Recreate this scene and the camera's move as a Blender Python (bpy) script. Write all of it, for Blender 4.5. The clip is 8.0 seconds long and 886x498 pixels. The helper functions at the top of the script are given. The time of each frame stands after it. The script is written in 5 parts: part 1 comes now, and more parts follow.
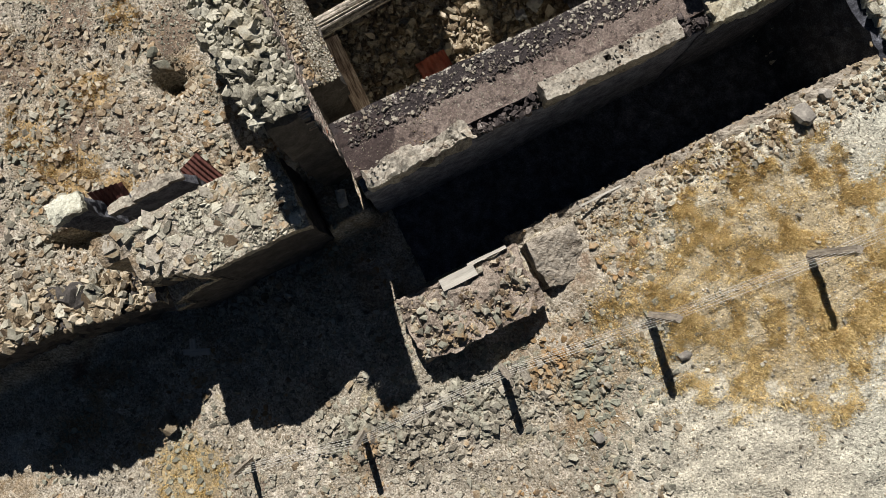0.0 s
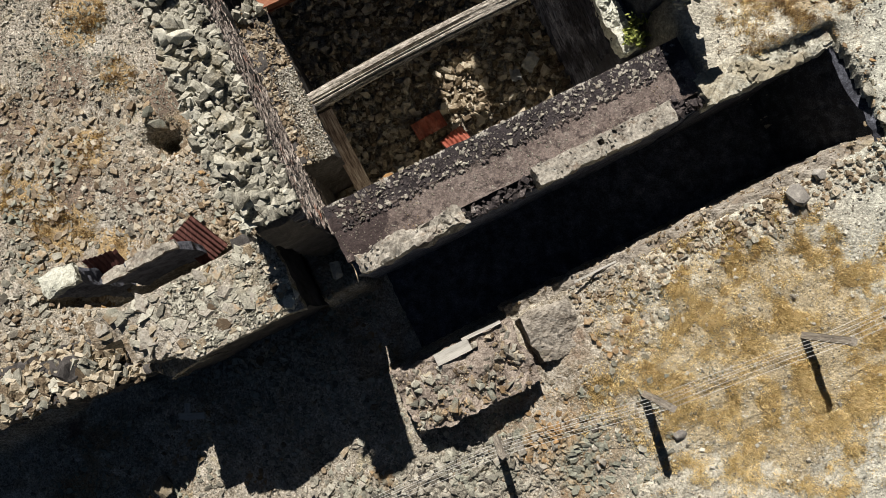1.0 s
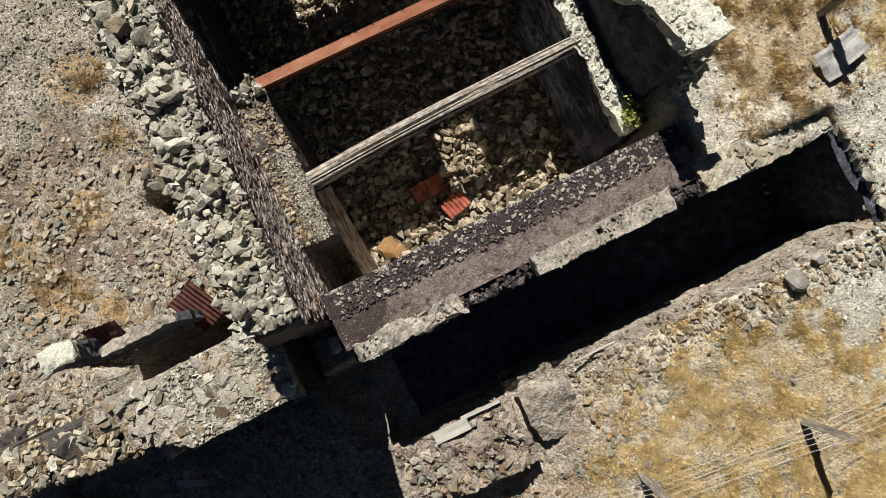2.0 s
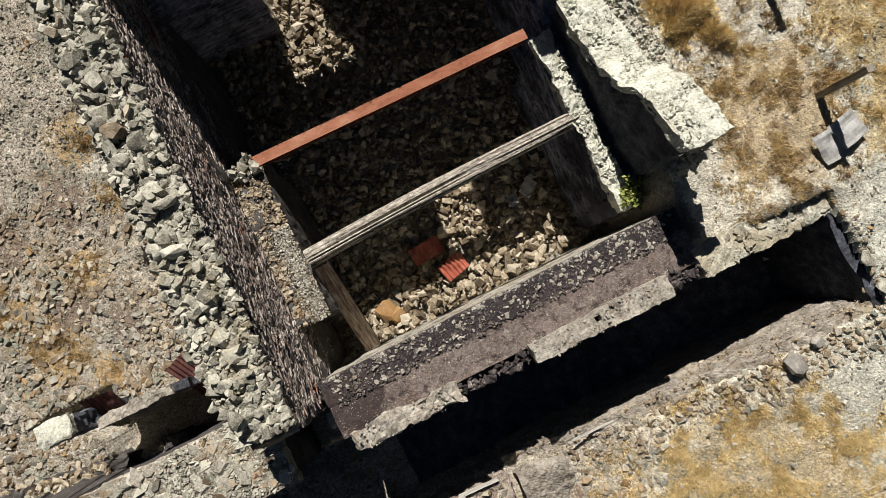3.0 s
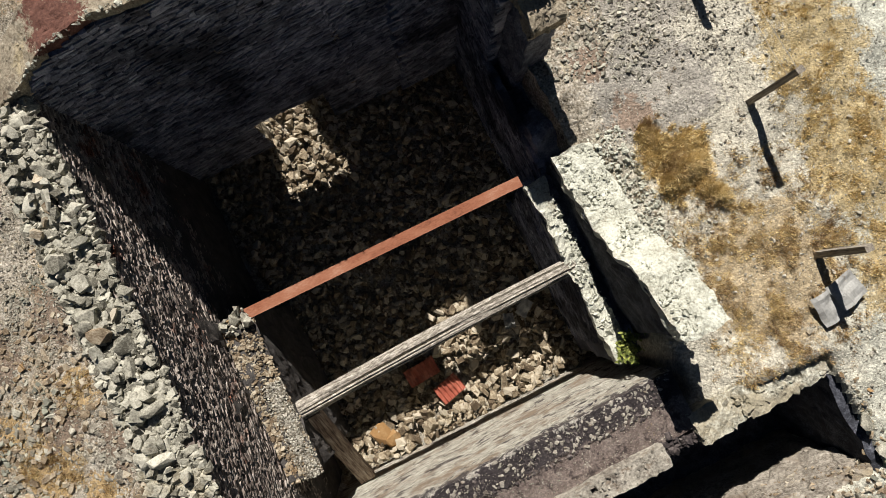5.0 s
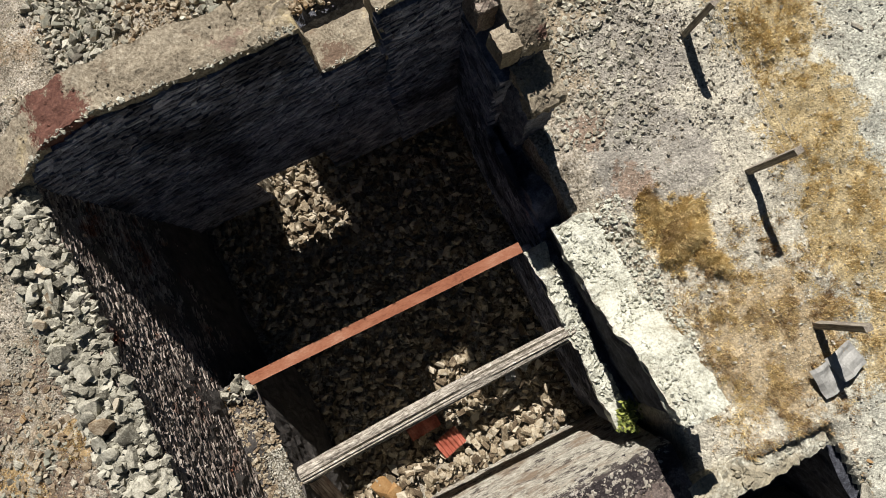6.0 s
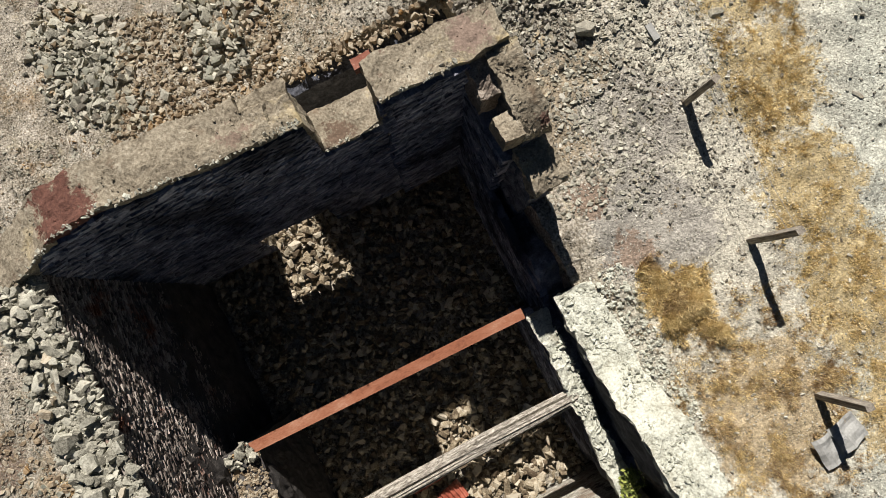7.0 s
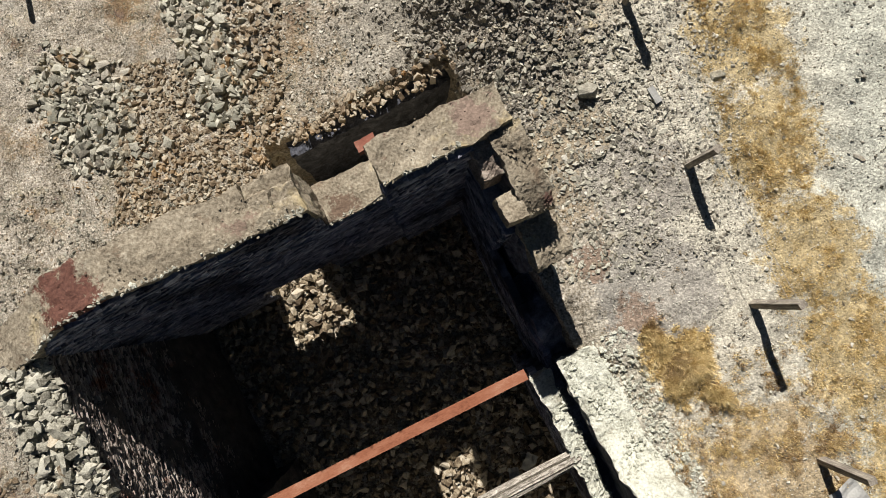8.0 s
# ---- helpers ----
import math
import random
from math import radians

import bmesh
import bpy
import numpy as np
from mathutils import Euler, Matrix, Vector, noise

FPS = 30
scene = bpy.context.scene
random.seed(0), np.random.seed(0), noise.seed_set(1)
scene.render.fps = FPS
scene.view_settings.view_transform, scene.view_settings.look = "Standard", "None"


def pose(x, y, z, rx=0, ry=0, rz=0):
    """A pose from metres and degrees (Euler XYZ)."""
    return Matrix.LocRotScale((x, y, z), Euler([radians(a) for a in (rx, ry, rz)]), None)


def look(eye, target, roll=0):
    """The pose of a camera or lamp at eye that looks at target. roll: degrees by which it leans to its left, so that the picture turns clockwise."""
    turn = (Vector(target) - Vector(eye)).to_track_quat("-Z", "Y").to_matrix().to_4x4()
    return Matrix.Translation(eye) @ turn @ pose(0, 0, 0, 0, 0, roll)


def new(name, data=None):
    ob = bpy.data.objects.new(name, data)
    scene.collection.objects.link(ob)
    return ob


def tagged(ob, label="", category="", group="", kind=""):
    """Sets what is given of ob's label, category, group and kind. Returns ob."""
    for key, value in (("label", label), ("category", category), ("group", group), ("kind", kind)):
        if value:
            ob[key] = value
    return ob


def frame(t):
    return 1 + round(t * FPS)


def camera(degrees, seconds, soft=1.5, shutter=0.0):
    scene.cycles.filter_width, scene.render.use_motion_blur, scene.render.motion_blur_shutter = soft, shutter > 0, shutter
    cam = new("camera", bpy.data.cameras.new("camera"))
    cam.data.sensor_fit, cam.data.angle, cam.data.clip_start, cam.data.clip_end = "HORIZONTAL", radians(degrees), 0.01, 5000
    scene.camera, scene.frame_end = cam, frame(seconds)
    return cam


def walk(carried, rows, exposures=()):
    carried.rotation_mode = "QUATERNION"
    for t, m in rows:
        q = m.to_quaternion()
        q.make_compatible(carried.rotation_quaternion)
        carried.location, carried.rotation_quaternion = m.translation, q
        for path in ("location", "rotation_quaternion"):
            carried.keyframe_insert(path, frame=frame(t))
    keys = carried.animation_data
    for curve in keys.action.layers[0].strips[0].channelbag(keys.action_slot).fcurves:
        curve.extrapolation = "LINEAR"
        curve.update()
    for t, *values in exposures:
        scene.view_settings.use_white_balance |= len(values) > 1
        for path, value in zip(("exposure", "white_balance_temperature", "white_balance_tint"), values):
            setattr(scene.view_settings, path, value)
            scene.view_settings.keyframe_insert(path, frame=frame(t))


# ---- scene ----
cam = camera(74.7, 8.0, soft=0.85)
METRES, EYE, TILT, LEAN, TURN = 8.6, 9.5, -86.0, 0.0, 0.0
ROWS = [
    (0.0, 0.0, 0.0, 0.0, 0.0, 0.0, -0.0),
    (0.5, 0.0064, 0.0012, 0.0624, -0.01, 0.11, 0.05),
    (1.0, 0.0101, 0.0011, 0.1297, -0.0, 0.2, 0.1),
    (1.5, 0.0112, 0.0011, 0.1977, 0.01, 0.28, 0.14),
    (3.0, 0.0167, 0.0042, 0.402, 0.01, 0.46, 0.29),
    (3.5, 0.0186, 0.0053, 0.467, 0.01, 0.51, 0.33),
    (4.0, 0.0235, 0.0075, 0.5386, -0.0, 0.59, 0.37),
    (4.5, 0.0281, 0.0122, 0.6031, -0.01, 0.65, 0.41),
    (6.0, 0.028, 0.0083, 0.7758, -0.0, 0.83, 0.53),
    (6.5, 0.0284, 0.0059, 0.8349, 0.0, 0.91, 0.57),
    (7.0, 0.0248, 0.0022, 0.8905, 0.03, 0.96, 0.61),
    (7.5, 0.023, -0.0009, 0.9446, 0.03, 1.02, 0.66),
    (8.0, 0.0212, -0.0034, 0.9982, 0.07, 1.04, 0.7),
]
walk(cam, [(t, pose(0, 0, EYE, TILT, LEAN, TURN) @ pose(METRES * x, METRES * y, METRES * z, 90 + pitch, roll, yaw)) for t, x, y, z, yaw, pitch, roll in ROWS])

SUN, SKY = 5.0, 0.013
scene.view_settings.exposure = 0.62

# ---------------------------------------------------------------- world, sun
ANG = radians(26.0)            # the ruin stands turned by 26 degrees
CA, SA = math.cos(ANG), math.sin(ANG)
SUN_U, SUN_V = -0.175, -1.05   # run of a shadow per metre of drop, in the ruin's own axes


def P(u, v, z=0.0):
    """Ruin axes (u along its south wall, v across) to the world."""
    return Vector((u * CA - v * SA, u * SA + v * CA, z))


sun_dir = P(SUN_U, SUN_V, -1.0).normalized()
world = bpy.data.worlds.new("sky")
scene.world = world
world.use_nodes = True
wn = world.node_tree
sky = wn.nodes.new("ShaderNodeTexSky")
sky.sky_type = "NISHITA"
sky.sun_disc = False
sky.sun_elevation = math.asin(-sun_dir.z)
sky.sun_rotation = math.atan2(-sun_dir.x, -sun_dir.y)
sky.altitude, sky.ozone_density = 900, 4.0
wn.links.new(sky.outputs[0], wn.nodes["Background"].inputs[0])
wn.nodes["Background"].inputs[1].default_value = SKY

sun = new("sun", bpy.data.lights.new("sun", "SUN"))
sun.data.energy, sun.data.angle, sun.data.color = SUN, radians(0.5), (1.0, 0.94, 0.905)
sun.matrix_world = look((0, 0, 30), Vector((0, 0, 30)) + sun_dir)

# ---------------------------------------------------------------- materials


def material(name, colours, scale=3.0, fine=40.0, rough=0.9, bump=0.4, vary=0.0, metal=0.0, warp=(1, 1, 1), blotch=None,
             bump_at=0.01, contrast=(0.3, 0.7), turn=0.0, spots=(), bands=(), blend=0.42, local=False, pebbles=()):
    """Two scales of noise through a ramp; vary: tone from piece to piece; blotch: (colour, scale, low, high) stains.
    spots: (colour, place, radius, raggedness) single stains; bands: (colour, axis, start, softness, raggedness, noise scale)."""
    m = bpy.data.materials.new(name)
    m.use_nodes = True
    nt = m.node_tree
    N, L = nt.nodes.new, nt.links.new
    bsdf = nt.nodes["Principled BSDF"]
    coord = N("ShaderNodeTexCoord")
    mapping = N("ShaderNodeMapping")
    mapping.inputs["Scale"].default_value = warp
    mapping.inputs["Rotation"].default_value = (0, 0, turn)
    here = coord.outputs["Object"] if local else N("ShaderNodeNewGeometry").outputs["Position"]
    L(here, mapping.inputs[0])
    big, small = N("ShaderNodeTexNoise"), N("ShaderNodeTexNoise")
    for tex, s in ((big, scale), (small, fine)):
        L(mapping.outputs[0], tex.inputs["Vector"])
        tex.inputs["Scale"].default_value = s
        tex.inputs["Detail"].default_value = 8
        tex.inputs["Roughness"].default_value = 0.65
    mix = N("ShaderNodeMix")
    mix.inputs[0].default_value = blend
    L(big.outputs["Fac"], mix.inputs[2])
    L(small.outputs["Fac"], mix.inputs[3])
    fac = mix.outputs[0]
    if vary:
        info, isl = N("ShaderNodeObjectInfo"), N("ShaderNodeNewGeometry")
        a = N("ShaderNodeMath")
        a.operation = "ADD"
        L(info.outputs["Random"], a.inputs[0])
        L(isl.outputs["Random Per Island"], a.inputs[1])
        f = N("ShaderNodeMath")
        f.operation = "FRACT"
        L(a.outputs[0], f.inputs[0])
        s = N("ShaderNodeMath")
        s.operation = "MULTIPLY_ADD"
        s.inputs[1].default_value, s.inputs[2].default_value = vary, -vary / 2
        L(f.outputs[0], s.inputs[0])
        b = N("ShaderNodeMath")
        b.operation = "ADD"
        L(fac, b.inputs[0])
        L(s.outputs[0], b.inputs[1])
        fac = b.outputs[0]
    ramp = N("ShaderNodeValToRGB")
    el = ramp.color_ramp.elements
    lo, hi = contrast
    for i, c in enumerate(colours):
        p = lo + (hi - lo) * i / max(1, len(colours) - 1)
        e = el[i] if i < 2 else el.new(p)
        e.position, e.color = p, (*c, 1)
    L(fac, ramp.inputs[0])
    col = ramp.outputs[0]
    def grained(c):
        tone = N("ShaderNodeMapRange")
        tone.inputs[1].default_value, tone.inputs[2].default_value, tone.inputs[3].default_value, tone.inputs[4].default_value = .33, .67, .55, 1.45
        L(fac, tone.inputs[0])
        sc = N("ShaderNodeVectorMath")
        sc.operation = "SCALE"
        sc.inputs[0].default_value = c
        L(tone.outputs[0], sc.inputs["Scale"])
        return sc.outputs[0]

    for c, s, lo, hi in blotch or ():
        st = N("ShaderNodeTexNoise")
        st.inputs["Scale"].default_value = s
        st.inputs["Detail"].default_value = 7
        st.inputs["Roughness"].default_value = 0.7
        L(mapping.outputs[0], st.inputs["Vector"])
        r = N("ShaderNodeMapRange")
        r.inputs[1].default_value, r.inputs[2].default_value = lo, hi
        L(st.outputs["Fac"], r.inputs[0])
        mx = N("ShaderNodeMix")
        mx.data_type = "RGBA"
        L(r.outputs[0], mx.inputs[0])
        L(col, mx.inputs[6])
        L(grained(c), mx.inputs[7])
        col = mx.outputs[2]

    def ragged(dist, amount, s, soften, c):
        nonlocal col
        st = N("ShaderNodeTexNoise")
        st.inputs["Scale"].default_value, st.inputs["Detail"].default_value, st.inputs["Roughness"].default_value = s, 10, .82
        L(here, st.inputs["Vector"])
        a = N("ShaderNodeMath")
        a.operation = "MULTIPLY_ADD"
        a.inputs[1].default_value = amount
        L(st.outputs["Fac"], a.inputs[0])
        L(dist, a.inputs[2])
        mr = N("ShaderNodeMapRange")
        mr.inputs[1].default_value, mr.inputs[2].default_value = -soften + amount / 2, soften + amount / 2
        L(a.outputs[0], mr.inputs[0])
        mx = N("ShaderNodeMix")
        mx.data_type = "RGBA"
        L(mr.outputs[0], mx.inputs[0])
        L(col, mx.inputs[6])
        L(grained(c), mx.inputs[7])
        col = mx.outputs[2]

    for c, axis, start, soften, amount, s in bands:
        vm = N("ShaderNodeVectorMath")
        vm.operation = "DOT_PRODUCT"
        vm.inputs[1].default_value = axis
        L(here, vm.inputs[0])
        sb = N("ShaderNodeMath")
        sb.operation = "SUBTRACT"
        sb.inputs[1].default_value = start
        L(vm.outputs["Value"], sb.inputs[0])
        ragged(sb.outputs[0], amount, s, soften, c)
    for c, place, radius, amount in spots:
        vm = N("ShaderNodeVectorMath")
        vm.operation = "DISTANCE"
        vm.inputs[1].default_value = place
        L(here, vm.inputs[0])
        inv = N("ShaderNodeMath")
        inv.operation = "SUBTRACT"
        inv.inputs[0].default_value = radius
        L(vm.outputs["Value"], inv.inputs[1])
        ragged(inv.outputs[0], amount, 3.2 / max(radius, .3) ** .5, radius * .06, c)
    relief = mix.outputs[0]
    for s, spread, depth in pebbles:
        cell = N("ShaderNodeTexVoronoi")
        cell.inputs["Scale"].default_value = s
        L(here, cell.inputs["Vector"])
        part_of = N("ShaderNodeSeparateColor")
        L(cell.outputs["Color"], part_of.inputs[0])
        tone = N("ShaderNodeMapRange")
        tone.inputs[3].default_value, tone.inputs[4].default_value = 1 - spread, 1 + spread
        L(part_of.outputs[0], tone.inputs[0])
        sc = N("ShaderNodeVectorMath")
        sc.operation = "SCALE"
        L(col, sc.inputs[0])
        L(tone.outputs[0], sc.inputs["Scale"])
        col = sc.outputs[0]
        up = N("ShaderNodeMath")
        up.operation = "MULTIPLY_ADD"
        up.inputs[1].default_value = -depth
        L(cell.outputs["Distance"], up.inputs[0])
        L(relief, up.inputs[2])
        relief = up.outputs[0]
    L(col, bsdf.inputs["Base Color"])
    bsdf.inputs["Roughness"].default_value = rough
    bsdf.inputs["Metallic"].default_value = metal
    bsdf.inputs["Specular IOR Level"].default_value = 0.25
    bp = N("ShaderNodeBump")
    bp.inputs["Strength"].default_value, bp.inputs["Distance"].default_value = bump, bump_at
    L(relief, bp.inputs["Height"])
    L(bp.outputs[0], bsdf.inputs["Normal"])
    return m


M = {}
M["ground"] = material("stony_earth", [(.09, .075, .052), (.24, .21, .155), (.36, .327, .262), (.51, .468, .385)], 1.6, 26, pebbles=((9, .12, .1), (24, .20, .16), (46, .22, .14)), bump=1.0, bump_at=0.04, contrast=(.39, .61), blend=.66,
                       blotch=[((.20, .13, .055), .55, .53, .68), ((.16, .11, .08), 1.1, .58, .72), ((.40, .385, .325), .45, .58, .7), ((.30, .265, .18), 2.6, .56, .66), ((.135, .105, .085), 3.4, .62, .70)],
                       bands=[((.43, .405, .32), (1, .02, 0), 2.9, .5, 2.4, 1.0), ((.41, .412, .338), (1, .02, 0), 6.0, .6, 2.2, 1.2)],
                       spots=[((.34, .285, .18), (4.7, .2, 1.2), 1.6, 2.8), *[((.37, .30, .165), (gx_, gy_, 1.5), rad, 2.6) for gx_, gy_, rad in
                                ((4.2, 14.0, .8), (4.7, 12.5, .8), (5.1, 10.9, .8), (5.6, 9.3, .8), (6.3, 7.7, .9), (7.1, 6.0, 1.0))],
                              ((.34, .275, .17), (4.9, 6.0, 1.5), 1.0, 2.4), ((.36, .27, .13), (3.66, 7.62, 1.5), .5, 1.2),
                              ((.31, .25, .145), (-4.8, -3.5, -1.6), .7, 1.4),
                              *[((.30, .215, .105), (yx, yy, -1.7), rad, 1.8) for yx, yy, rad in
                                ((-7.3, 6.68, .55), (-6.98, 3.92, .45), (-7.36, 2.38, .6), (-6.25, 2.0, .4), (-8.3, 3.1, .45), (-6.4, 5.4, .35))],
                              ((.16, .10, .05), (-6.2, 11.6, -1.8), .3, .9), *[((.165, .125, .09), (ex, ey, -1.7), .5, 2.4) for ex, ey in ((-7.2, 3.2), (-7.5, 5.3), (-5.9, 2.9), (-5.3, 5.0), (-8.6, 4.4))], ((.205, .198, .178), (1.75, .45, .7), .26, .8),
                              ((.27, .225, .155), (2.3, 10.6, 1.4), .9, 1.8), ((.285, .268, .225), (3.3, 8.7, 1.5), .9, 2.4), ((.29, .27, .225), (3.1, 10.3, 1.5), .8, 2.4), ((.30, .275, .22), (-.4, 12.6, 1.4), 1.0, 2.0), ((.23, .175, .13), (3.0, 8.3, 1.5), .3, 2.2), ((.20, .15, .11), (2.4, 9.1, 1.5), .3, 1.2), ((.20, .15, .10), (.2, 11.6, 1.4), .4, 1.2)])
M["shale"] = material("shale", [(.095, .085, .066), (.20, .183, .142), (.30, .28, .222), (.44, .415, .335)], 9, 48, vary=.22, bump=0.8, bump_at=0.02, contrast=(.37, .63), blend=.5,
                      blotch=[((.205, .21, .162), .55, .46, .60), ((.25, .16, .075), .8, .54, .64)])
M["darkshale"] = material("dark_shale", [(.06, .052, .042), (.13, .117, .092), (.205, .188, .15), (.33, .305, .245)], 9, 48, vary=.22, bump=0.8, bump_at=0.02, contrast=(.37, .63), blend=.5)
M["rustshale"] = material("iron_stained_shale", [(.105, .075, .045), (.215, .165, .105), (.31, .26, .18), (.43, .385, .29)], 9, 48, vary=.22, bump=0.8, bump_at=0.02, contrast=(.37, .63), blend=.5,
                          blotch=[((.27, .17, .075), .9, .54, .66), ((.20, .085, .05), 1.7, .66, .74)])
M["palestone"] = material("pale_stone", [(.105, .098, .074), (.24, .23, .18), (.36, .345, .272), (.50, .485, .39)], 9, 48, vary=.22, bump=0.8, bump_at=0.02, contrast=(.37, .63), blend=.5,
                          blotch=[((.30, .15, .08), 1.2, .68, .78), ((.30, .25, .155), 1.0, .54, .68)])
M["rubble"] = material("tan_rubble", [(.085, .062, .038), (.20, .158, .10), (.31, .26, .175), (.45, .40, .30)], 9, 48, vary=.32, bump=0.8, bump_at=0.02, contrast=(.37, .63), blend=.5)
M["gravel"] = material("gravel", [(.14, .125, .095), (.265, .247, .195), (.375, .355, .29), (.53, .505, .42)], 9, 48, vary=.32, bump=0.8, bump_at=0.02, contrast=(.37, .63), blend=.5,
                       blotch=[((.27, .22, .14), .9, .54, .66)])
M["masonry"] = material("dark_shale_masonry", [(.08, .065, .055), (.19, .158, .132), (.29, .25, .21), (.44, .395, .335)], 4, 50, vary=0.36, bump=0.8, bump_at=.02,
                        blotch=[((.17, .065, .035), 1.3, .56, .66), ((.05, .04, .036), 2.2, .56, .66)])
M["slate"] = material("blue_grey_slate", [(.06, .062, .075), (.15, .155, .185), (.25, .26, .30), (.42, .43, .48)], 3.2, 40, vary=.2, bump=0.6, contrast=(.36, .64), blotch=[((.05, .05, .058), .6, .48, .6)])
# Darker slate copy: shade put into its colour for sides, floor and pits.
M["shadeslate"] = material("shaded_slate", [(.024, .026, .032), (.06, .064, .076), (.108, .114, .132), (.21, .22, .245)], 5, 40, vary=.2, bump=0.6, contrast=(.36, .64))
M["darkrock"] = material("dark_grey_rock", [(.08, .074, .064), (.17, .158, .138), (.25, .235, .20), (.36, .34, .295)], 3, 30, bump=0.8, contrast=(.35, .65))
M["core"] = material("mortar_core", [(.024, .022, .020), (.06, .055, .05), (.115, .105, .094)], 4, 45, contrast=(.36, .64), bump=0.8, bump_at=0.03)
M["render"] = material("beige_render", [(.095, .077, .053), (.205, .174, .122), (.305, .265, .19), (.425, .385, .295)], 2.2, 30, bump=0.9, bump_at=0.03, contrast=(.37, .63), blend=.58,
                       blotch=[((.16, .12, .08), 3.0, .58, .68), ((.14, .075, .055), 5.0, .64, .72), ((.36, .29, .15), 1.1, .55, .68)],
                       spots=[((.135, .062, .044), P(.30, 9.47, 3.92), .38, 1.5), ((.23, .17, .13), P(5.15, 9.35, 3.66), .22, 1.3), ((.17, .10, .075), P(5.52, 8.18, 3.3), .10, .5),
                              ((.15, .105, .072), P(3.25, 9.24, 2.72), .18, 1.8), ((.21, .155, .115), P(2.3, 9.3, 3.9), .12, 1.5)])
M["bank"] = material("layered_bank_rock", [(.09, .075, .058), (.21, .185, .145), (.32, .29, .235), (.46, .425, .35)], 5, 40, bump=1.0, bump_at=.04, contrast=(.37, .63), blend=.5, warp=(.45, 1, 1), turn=-ANG,
                     blotch=[((.14, .105, .07), 2.5, .55, .65), ((.30, .25, .16), 1.4, .55, .68)])
M["redrock"] = material("brown_red_stone", [(.085, .066, .052), (.185, .15, .118), (.28, .237, .19), (.41, .36, .295)], 5, 40, bump=.9, bump_at=.03, contrast=(.37, .63), blend=.5)
M["redcap"] = material("red_lichened_render", [(.10, .035, .025), (.20, .075, .05), (.27, .12, .08), (.45, .33, .25)], 5, 70, bump=0.6)
M["whitecap"] = material("pale_lime_mortar", [(.21, .205, .155), (.42, .42, .335), (.57, .575, .475), (.69, .70, .59)], 3, 30, bump=1.0, bump_at=0.05, blend=.6, contrast=(.36, .64),
                         blotch=[((.26, .235, .165), 2.2, .58, .70), ((.16, .14, .10), 6, .63, .70)])
M["limestone"] = material("weathered_lime_stone", [(.15, .14, .105), (.32, .31, .245), (.50, .495, .405), (.68, .68, .575)], 3, 26, bump=1.0, bump_at=.04, blend=.55, contrast=(.38, .62),
                          blotch=[((.20, .165, .115), 1.8, .50, .60), ((.30, .27, .19), .9, .52, .64)])
M["concrete"] = material("old_concrete", [(.10, .09, .072), (.25, .23, .185), (.36, .335, .275), (.50, .47, .395)], 3, 30, bump=0.7, bump_at=0.03, blend=.6, contrast=(.36, .64),
                         blotch=[((.09, .075, .06), 2.5, .55, .66), ((.19, .155, .115), 7, .54, .64), ((.05, .043, .038), 4.5, .64, .70)])
M["boardmark"] = material("board_marked_concrete", [(.06, .054, .042), (.25, .235, .19), (.43, .41, .335), (.62, .60, .51)], 16, 70, bump=1.0, bump_at=.02, contrast=(.36, .64), blend=.5,
                          warp=(.32, 1, 1), turn=-ANG, blotch=[((.06, .05, .044), 6, .54, .60), ((.20, .155, .11), 2.4, .50, .62)], bands=[((.06, .05, .045), (0, 0, 1), 1.57, .03, 1.6, 5)])
M["brownledge"] = material("brown_weathered_ledge", [(.06, .045, .04), (.125, .098, .083), (.185, .152, .13), (.36, .32, .27)], 4, 34, bump=1.0, bump_at=.02, pebbles=((34, .25, .2), (80, .25, .1)),
                           contrast=(.3, .75),
                           blotch=[((.05, .038, .034), 6, .54, .62), ((.26, .235, .195), 9, .60, .68)], bands=[((.03, .025, .025), (-SA, CA, 0), 2.36, .02, .28, 5), ((.36, .34, .29), (-SA, CA, 0), 2.74, .02, 1.3, 6)], spots=[((.045, .033, .03), P(-.1, 2.2, 1.7), .45, .9)])
M["blackcrust"] = material("black_lichen_crust", [(.022, .018, .018), (.05, .042, .04), (.12, .10, .09), (.42, .40, .36)], 6, 26, bump=0.9, bump_at=0.03,
                           contrast=(.4, .66))
M["log"] = material("weathered_log", [(.03, .026, .022), (.17, .15, .12), (.40, .37, .305), (.64, .61, .53)], 24, 70, bump=1.0, bump_at=0.025,
                    warp=(.33, 1, 1), contrast=(.36, .64), blend=.5, local=True)
M["post"] = material("grey_post_wood", [(.07, .06, .05), (.17, .15, .12), (.27, .24, .19), (.38, .35, .28)], 30, 80, bump=0.8, warp=(1, 1, .1), contrast=(.37, .63), local=True)
M["plank"] = material("brown_plank_wood", [(.045, .032, .024), (.19, .14, .105), (.35, .285, .22), (.52, .455, .37)], 26, 75, bump=0.9, warp=(.10, 1, 1), contrast=(.38, .62), blend=.45, local=True)
M["paleplank"] = material("bleached_plank", [(.2, .19, .16), (.40, .385, .33), (.52, .50, .44)], 26, 75, bump=0.6, warp=(.10, 1, 1), local=True)
M["rust"] = material("rusted_steel", [(.14, .048, .024), (.24, .09, .046), (.29, .125, .07), (.36, .19, .12)], 5, 50, rough=.8, bump=0.3, warp=(.4, 1, 1), local=True, contrast=(.36, .64))
M["darkrust"] = material("dark_rusted_sheet", [(.03, .013, .010), (.075, .028, .022), (.125, .052, .040), (.24, .15, .115)], 14, 50, rough=.85, bump=0.5, warp=(1, .15, 1), turn=-ANG)
